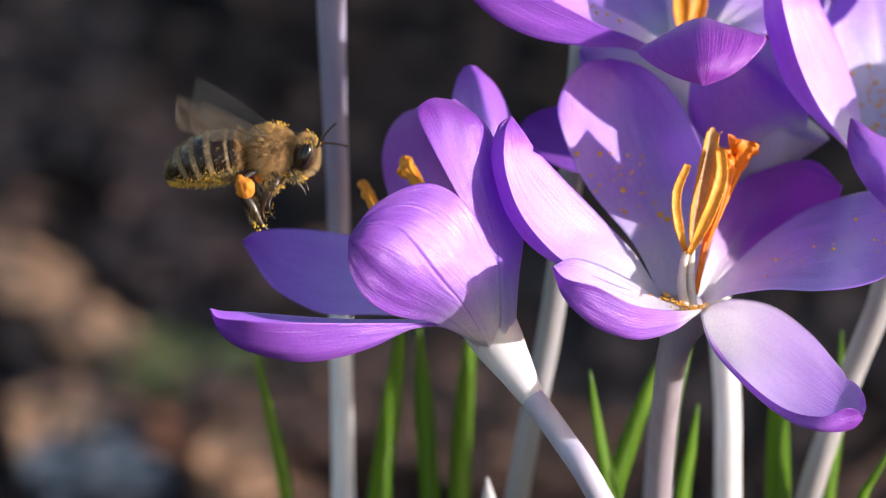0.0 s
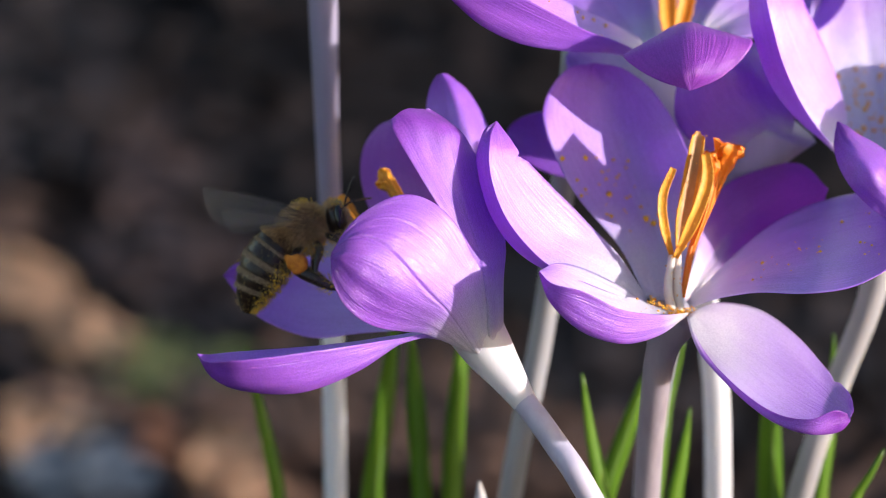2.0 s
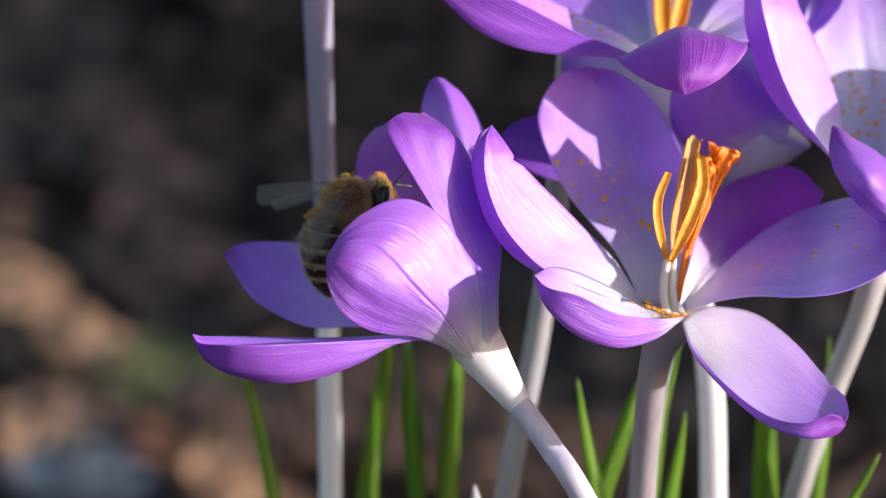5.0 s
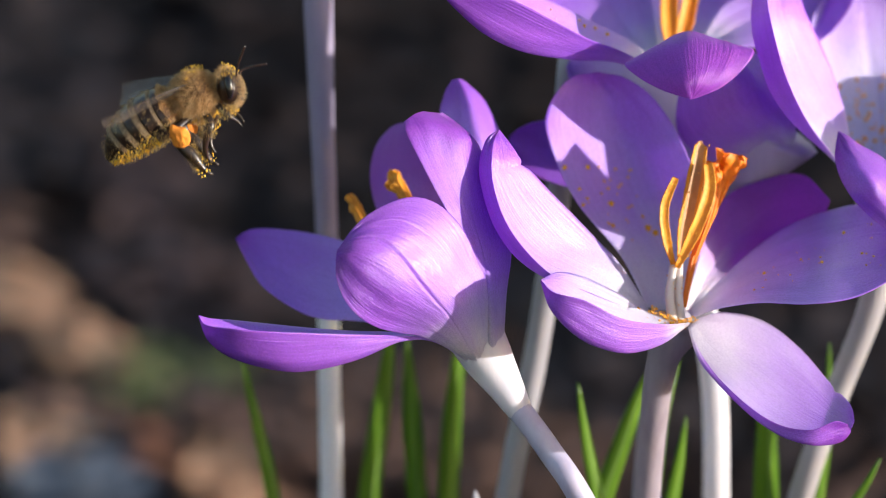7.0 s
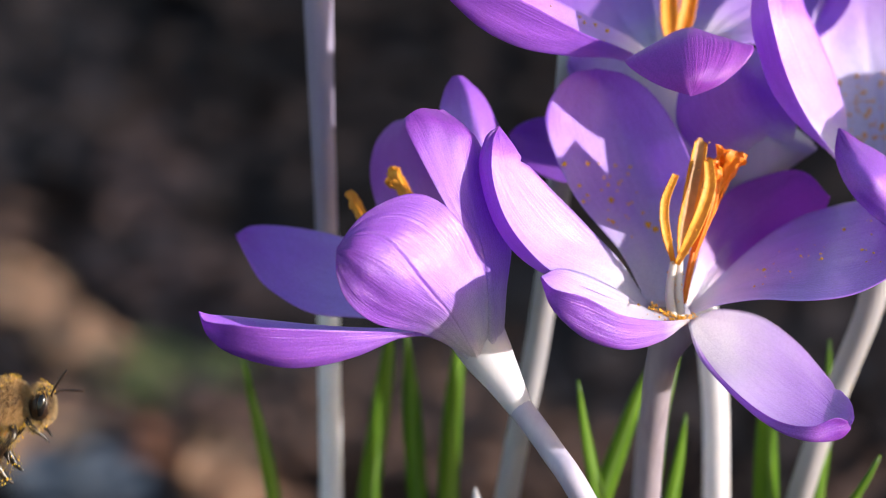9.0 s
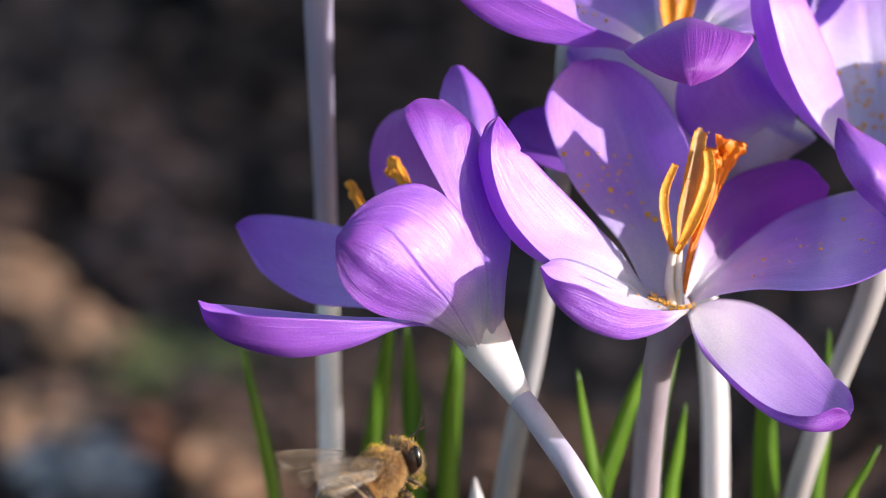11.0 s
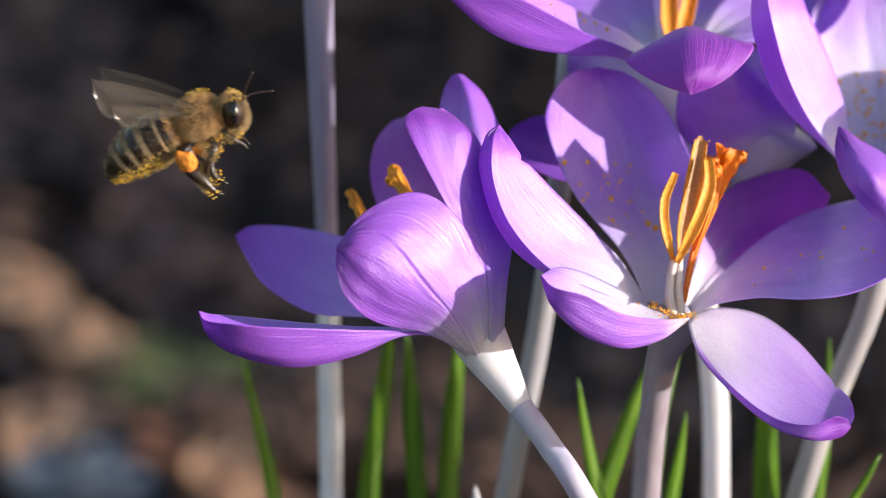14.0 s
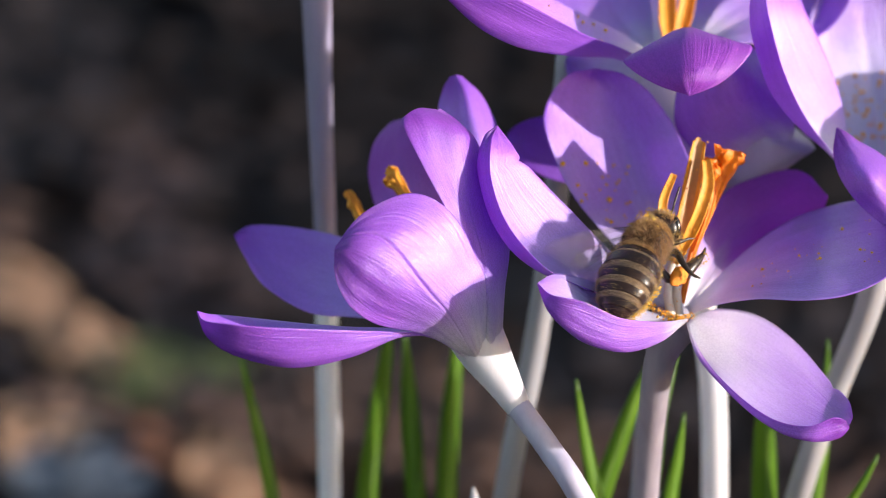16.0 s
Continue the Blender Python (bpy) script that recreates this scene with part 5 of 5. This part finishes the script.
def motions():
    walk(bee, [
        (0, pose(-0.01331, -0.01126, 0.08372, -12.6, -6.1, -6.0)),
        (0.2, pose(-0.01572, -0.01049, 0.08536, -12.1, -11.5, -3.5)),
        (0.4, pose(-0.02240, -0.01159, 0.08300, -14.6, -6.1, -6.0)),
        (0.5, pose(-0.02223, -0.01293, 0.08012, -13.5, -7.0, -5.6)),
        (0.6, pose(-0.02016, -0.01451, 0.07675, -11.9, -15.1, -1.9)),
        (0.8, pose(-0.01849, -0.01439, 0.07700, -12.6, -13.9, 0.9)),
        (1, pose(-0.01548, -0.01370, 0.07847, -12.8, -19.3, 3.5)),
        (1.2, pose(-0.01822, -0.01070, 0.08492, -13.9, -17.8, -0.6)),
        (1.4, pose(-0.01227, -0.01048, 0.08539, -14.6, -12.1, 0.1)),
        (1.5, pose(-0.01173, -0.01099, 0.08429, -12.6, -13.9, 0.9)),
        (1.6, pose(-0.01096, -0.00719, 0.08061, -13.3, -8.2, 3.8)),
        (1.8, pose(-0.01040, -0.00043, 0.07618, -16.3, -17.2, 8.3)),
        (2, pose(-0.01064, 0.00273, 0.07111, -22.2, -22.5, 11.1)),
        (2.2, pose(-0.00898, 0.00308, 0.07186, -23.3, -26.9, 13.7)),
        (2.4, pose(-0.00928, 0.00248, 0.07059, -18.3, -26.9, 13.7)),
        (2.6, pose(-0.00965, 0.00230, 0.07019, -23.3, -26.9, 13.7)),
        (2.8, pose(-0.00886, 0.00239, 0.07038, -17.8, -25.2, 12.7)),
        (3, pose(-0.00889, 0.00305, 0.07182, -14.7, -19.8, 9.7)),
        (3.2, pose(-0.00796, 0.00360, 0.07299, -14.8, -22.8, 17.5)),
        (3.5, pose(-0.00741, 0.00322, 0.07216, -9.0, -21.3, 20.3)),
        (3.8, pose(-0.00637, 0.00375, 0.07331, -6.1, -21.3, 20.3)),
        (4, pose(-0.00698, 0.00367, 0.07314, -3.8, -20.2, 22.1)),
        (4.2, pose(-0.00697, 0.00369, 0.07318, -3.8, -20.2, 22.1)),
        (4.8, pose(-0.00685, 0.00367, 0.07313, -11.0, -21.3, 20.3)),
        (5.5, pose(-0.00655, 0.00393, 0.07369, -11.7, -22.9, 21.4)),
        (6.3, pose(-0.00700, 0.00386, 0.07354, -9.7, -22.9, 21.4)),
        (6.4, pose(-0.00801, 0.00381, 0.07344, -8.3, -26.3, 23.7)),
        (6.5, pose(-0.00736, -0.00450, 0.07928, -8.0, -31.2, 27.5)),
        (6.6, pose(-0.01259, -0.00791, 0.09089, -13.1, -22.9, 5.3)),
        (6.7, pose(-0.01479, -0.00791, 0.09090, -11.9, -20.5, 0.6)),
        (6.8, pose(-0.01598, -0.00825, 0.09016, -12.2, -27.8, 4.1)),
        (6.9, pose(-0.01826, -0.00851, 0.08962, -12.0, -24.2, 2.3)),
        (7, pose(-0.01823, -0.00902, 0.08852, -11.2, -25.9, 0.8)),
        (7.2, pose(-0.02221, -0.01138, 0.08344, -11.9, -20.5, 0.6)),
        (7.4, pose(-0.02292, -0.01346, 0.07900, -14.7, -5.1, -8.7)),
        (7.5, pose(-0.02444, -0.01327, 0.07941, -12.4, -17.7, -3.0)),
        (7.6, pose(-0.02563, -0.01382, 0.07821, -11.4, -17.7, -3.0)),
        (7.8, pose(-0.02665, -0.01480, 0.07613, -11.9, -15.1, -1.9)),
        (8, pose(-0.02833, -0.01490, 0.07590, -11.9, -15.1, -1.9)),
        (8.2, pose(-0.02748, -0.01587, 0.07383, -11.9, -17.8, -0.6)),
        (8.4, pose(-0.02725, -0.01659, 0.07228, -12.1, -11.5, -3.5)),
        (8.5, pose(-0.02595, -0.01703, 0.07134, -11.9, -19.6, 0.2)),
        (8.6, pose(-0.02359, -0.01715, 0.07109, -11.9, -16.9, -1.1)),
        (8.8, pose(-0.02457, -0.01737, 0.07061, -11.9, -16.9, -1.1)),
        (9, pose(-0.03276, -0.01916, 0.06677, -11.8, -12.3, -5.4)),
        (9.2, pose(-0.02595, -0.02051, 0.06389, -11.5, -15.9, -3.8)),
        (9.8, pose(-0.02012, -0.02420, 0.05832, -11.5, -19.0, 9.2)),
        (10.6, pose(-0.00702, -0.02465, 0.05972, -7.5, -23.9, 31.3)),
        (11.3, pose(-0.00362, -0.02111, 0.06732, -14.3, -17.0, 53.5)),
        (11.4, pose(-0.01117, -0.01995, 0.06982, -15.5, -19.0, 56.1)),
        (11.5, pose(-0.01217, -0.01917, 0.07148, -14.3, -17.0, 53.5)),
        (11.6, pose(-0.01520, -0.01858, 0.07274, -13.7, -15.8, 44.8)),
        (11.8, pose(-0.01937, -0.01662, 0.07459, -8.3, -27.7, 34.6)),
        (12, pose(-0.01610, -0.01442, 0.07693, -6.0, -18.5, 27.0)),
        (12.2, pose(-0.01340, -0.01020, 0.07652, -9.0, -13.2, 16.0)),
        (12.4, pose(-0.01164, -0.00998, 0.07700, -11.4, -10.0, 4.7)),
        (12.5, pose(-0.01179, -0.00843, 0.07795, -13.2, -6.3, 3.0)),
        (12.6, pose(-0.00929, -0.00423, 0.07513, -15.6, -11.8, 5.6)),
        (12.8, pose(-0.01106, 0.00265, 0.07095, -21.1, -29.6, 15.3)),
        (13, pose(-0.00972, 0.00327, 0.07229, -24.5, -38.2, 21.5)),
        (13.2, pose(-0.00993, -0.00122, 0.07449, -18.1, -26.1, 13.2)),
        (13.4, pose(-0.01975, -0.00923, 0.08807, -15.4, -0.6, -10.7)),
        (13.5, pose(-0.01920, -0.01050, 0.08530, -14.7, -5.1, -8.7)),
        (13.6, pose(-0.01953, -0.01098, 0.08431, -13.8, -12.3, -5.4)),
        (13.8, pose(-0.01982, -0.01184, 0.08247, -12.1, -26.0, 3.2)),
        (14, pose(-0.01788, -0.00993, 0.08656, -11.9, -22.4, 1.5)),
        (14.2, pose(-0.01045, -0.01028, 0.08582, -12.8, -18.4, 3.1)),
        (14.3, pose(-0.00822, -0.01107, 0.08411, -13.6, -11.8, 5.6)),
        (14.4, pose(-0.00458, -0.01260, 0.08320, -12.2, -13.1, 12.0)),
        (14.5, pose(-0.00313, -0.01389, 0.08281, -8.9, -12.5, 17.5)),
        (14.6, pose(-0.00221, -0.01602, 0.08061, -10.9, -15.8, 44.8)),
        (14.7, pose(0.00078, -0.01579, 0.08109, -10.9, -15.8, 44.8)),
        (14.8, pose(0.00603, -0.01456, 0.08136, -15.6, -15.7, 56.8)),
        (14.9, pose(0.00897, -0.01416, 0.07985, -17.0, -15.2, 63.1)),
        (15, pose(0.01246, -0.01145, 0.07858, -9.0, -11.8, 65.3)),
        (15.1, pose(0.01491, -0.00966, 0.07767, -9.0, -11.8, 65.3)),
        (15.2, pose(0.01601, -0.00697, 0.07634, -10.2, -13.3, 67.8)),
        (15.3, pose(0.01712, -0.00546, 0.07486, -6, -14.6, 74.0)),
        (15.4, pose(0.01655, -0.00500, 0.07347, -7, -13.0, 80.0)),
        (15.5, pose(0.01696, -0.00496, 0.07355, -6, -13.0, 84.0)),
        (15.6, pose(0.01894, -0.00496, 0.07356, -8, -13.6, 87.0)),
        (15.7, pose(0.02016, -0.00476, 0.07398, -10, -15.0, 89.0)),
        (15.8, pose(0.01771, -0.00476, 0.07400, -8, -13.1, 84.0)),
        (15.9, pose(0.01773, -0.00494, 0.07361, -8, -13.1, 82.0)),
        (16, pose(0.01730, -0.00489, 0.07370, -7.2, -14.3, 65.5)),
    ])
    times = [0, 0.2, 0.4, 0.6, 0.8, 1.5, 1.7, 1.8, 1.9, 2.0, 2.25, 2.5, 2.75, 3.0, 3.25, 3.5, 3.75, 4.0, 4.6, 5.2, 5.9, 6.1, 6.3, 6.4, 6.5, 6.55, 6.6, 6.65, 6.8, 12.1, 12.2, 12.3, 12.4, 12.5, 12.75, 13.0, 13.2, 13.3, 13.4, 13.5, 16.0]
    view = Vector((0, 0.9063, -0.4226))
    sway(leaning_head, WEIGHT, times, view, -3.5)
    sway(leaning_low, LOW_TURN, times, view, 1.0)
    sway(leaning_rear, REAR_TURN, times, view, 1.0)
    sway(opened_sill, SILL_TURN, [0, 14.9, 15.0, 15.1, 15.2, 15.3, 16.0], view, 1.0)
    for ob in (opened, upper, far, behind):
        sway(ob, WEIGHT, times, view, -0.42)
    x, y, z = bee_abdomen.location / MM
    walk(bee_abdomen, [(t, about((x, y, z), 0, -ease(t, BEND), 0)) for t in [0.1 * k for k in range(161)]])
    x, y, z = bee_head.location / MM
    walk(bee_head, [(t, about((x, y, z), 0, ease(t, NOD), 0)) for t in [0.1 * k for k in range(161)]])
    beat = [k / FPS for k in range(0, 481)]
    for s in (-1, 1):
        for wing, lag, sweep in zip(bee_wings[s], (0.0, 0.25), (52, 60)):
            x, y, z = wing.location / MM
            rows = []
            for k, t in enumerate(beat):
                wide = ease(t, BEAT)
                flap = 52 + 45 * wide * math.sin(2 * math.pi * 0.37 * k + lag) + (1 - wide) * (10 - 5 * math.sin(t * 7))
                beating = (about((0, 0, 0), s * flap, 0, 0) @ pose(0, 0, 0, 0, -12, s * (sweep + 18 * (1 - wide)))).to_quaternion()
                q = beating.slerp(held_wing(t, s, lag), ease(t, HELD))
                rows.append((t, about((x, y, z)) @ q.to_matrix().to_4x4()))
            walk(wing, rows)
        for leg, swing, spread in zip(bee_legs[s], (-25, 5, -42), (25, 35, 12)):
            x, y, z = leg.location / MM
            walk(leg, [(t, about((x, y, z), s * spread * ease(t, GRIP) + 4 * math.sin(t * 5 + swing), swing * ease(t, GRIP) + 6 * math.sin(t * 4 + spread), 0)) for t in [0.2 * k for k in range(81)]])


motions()
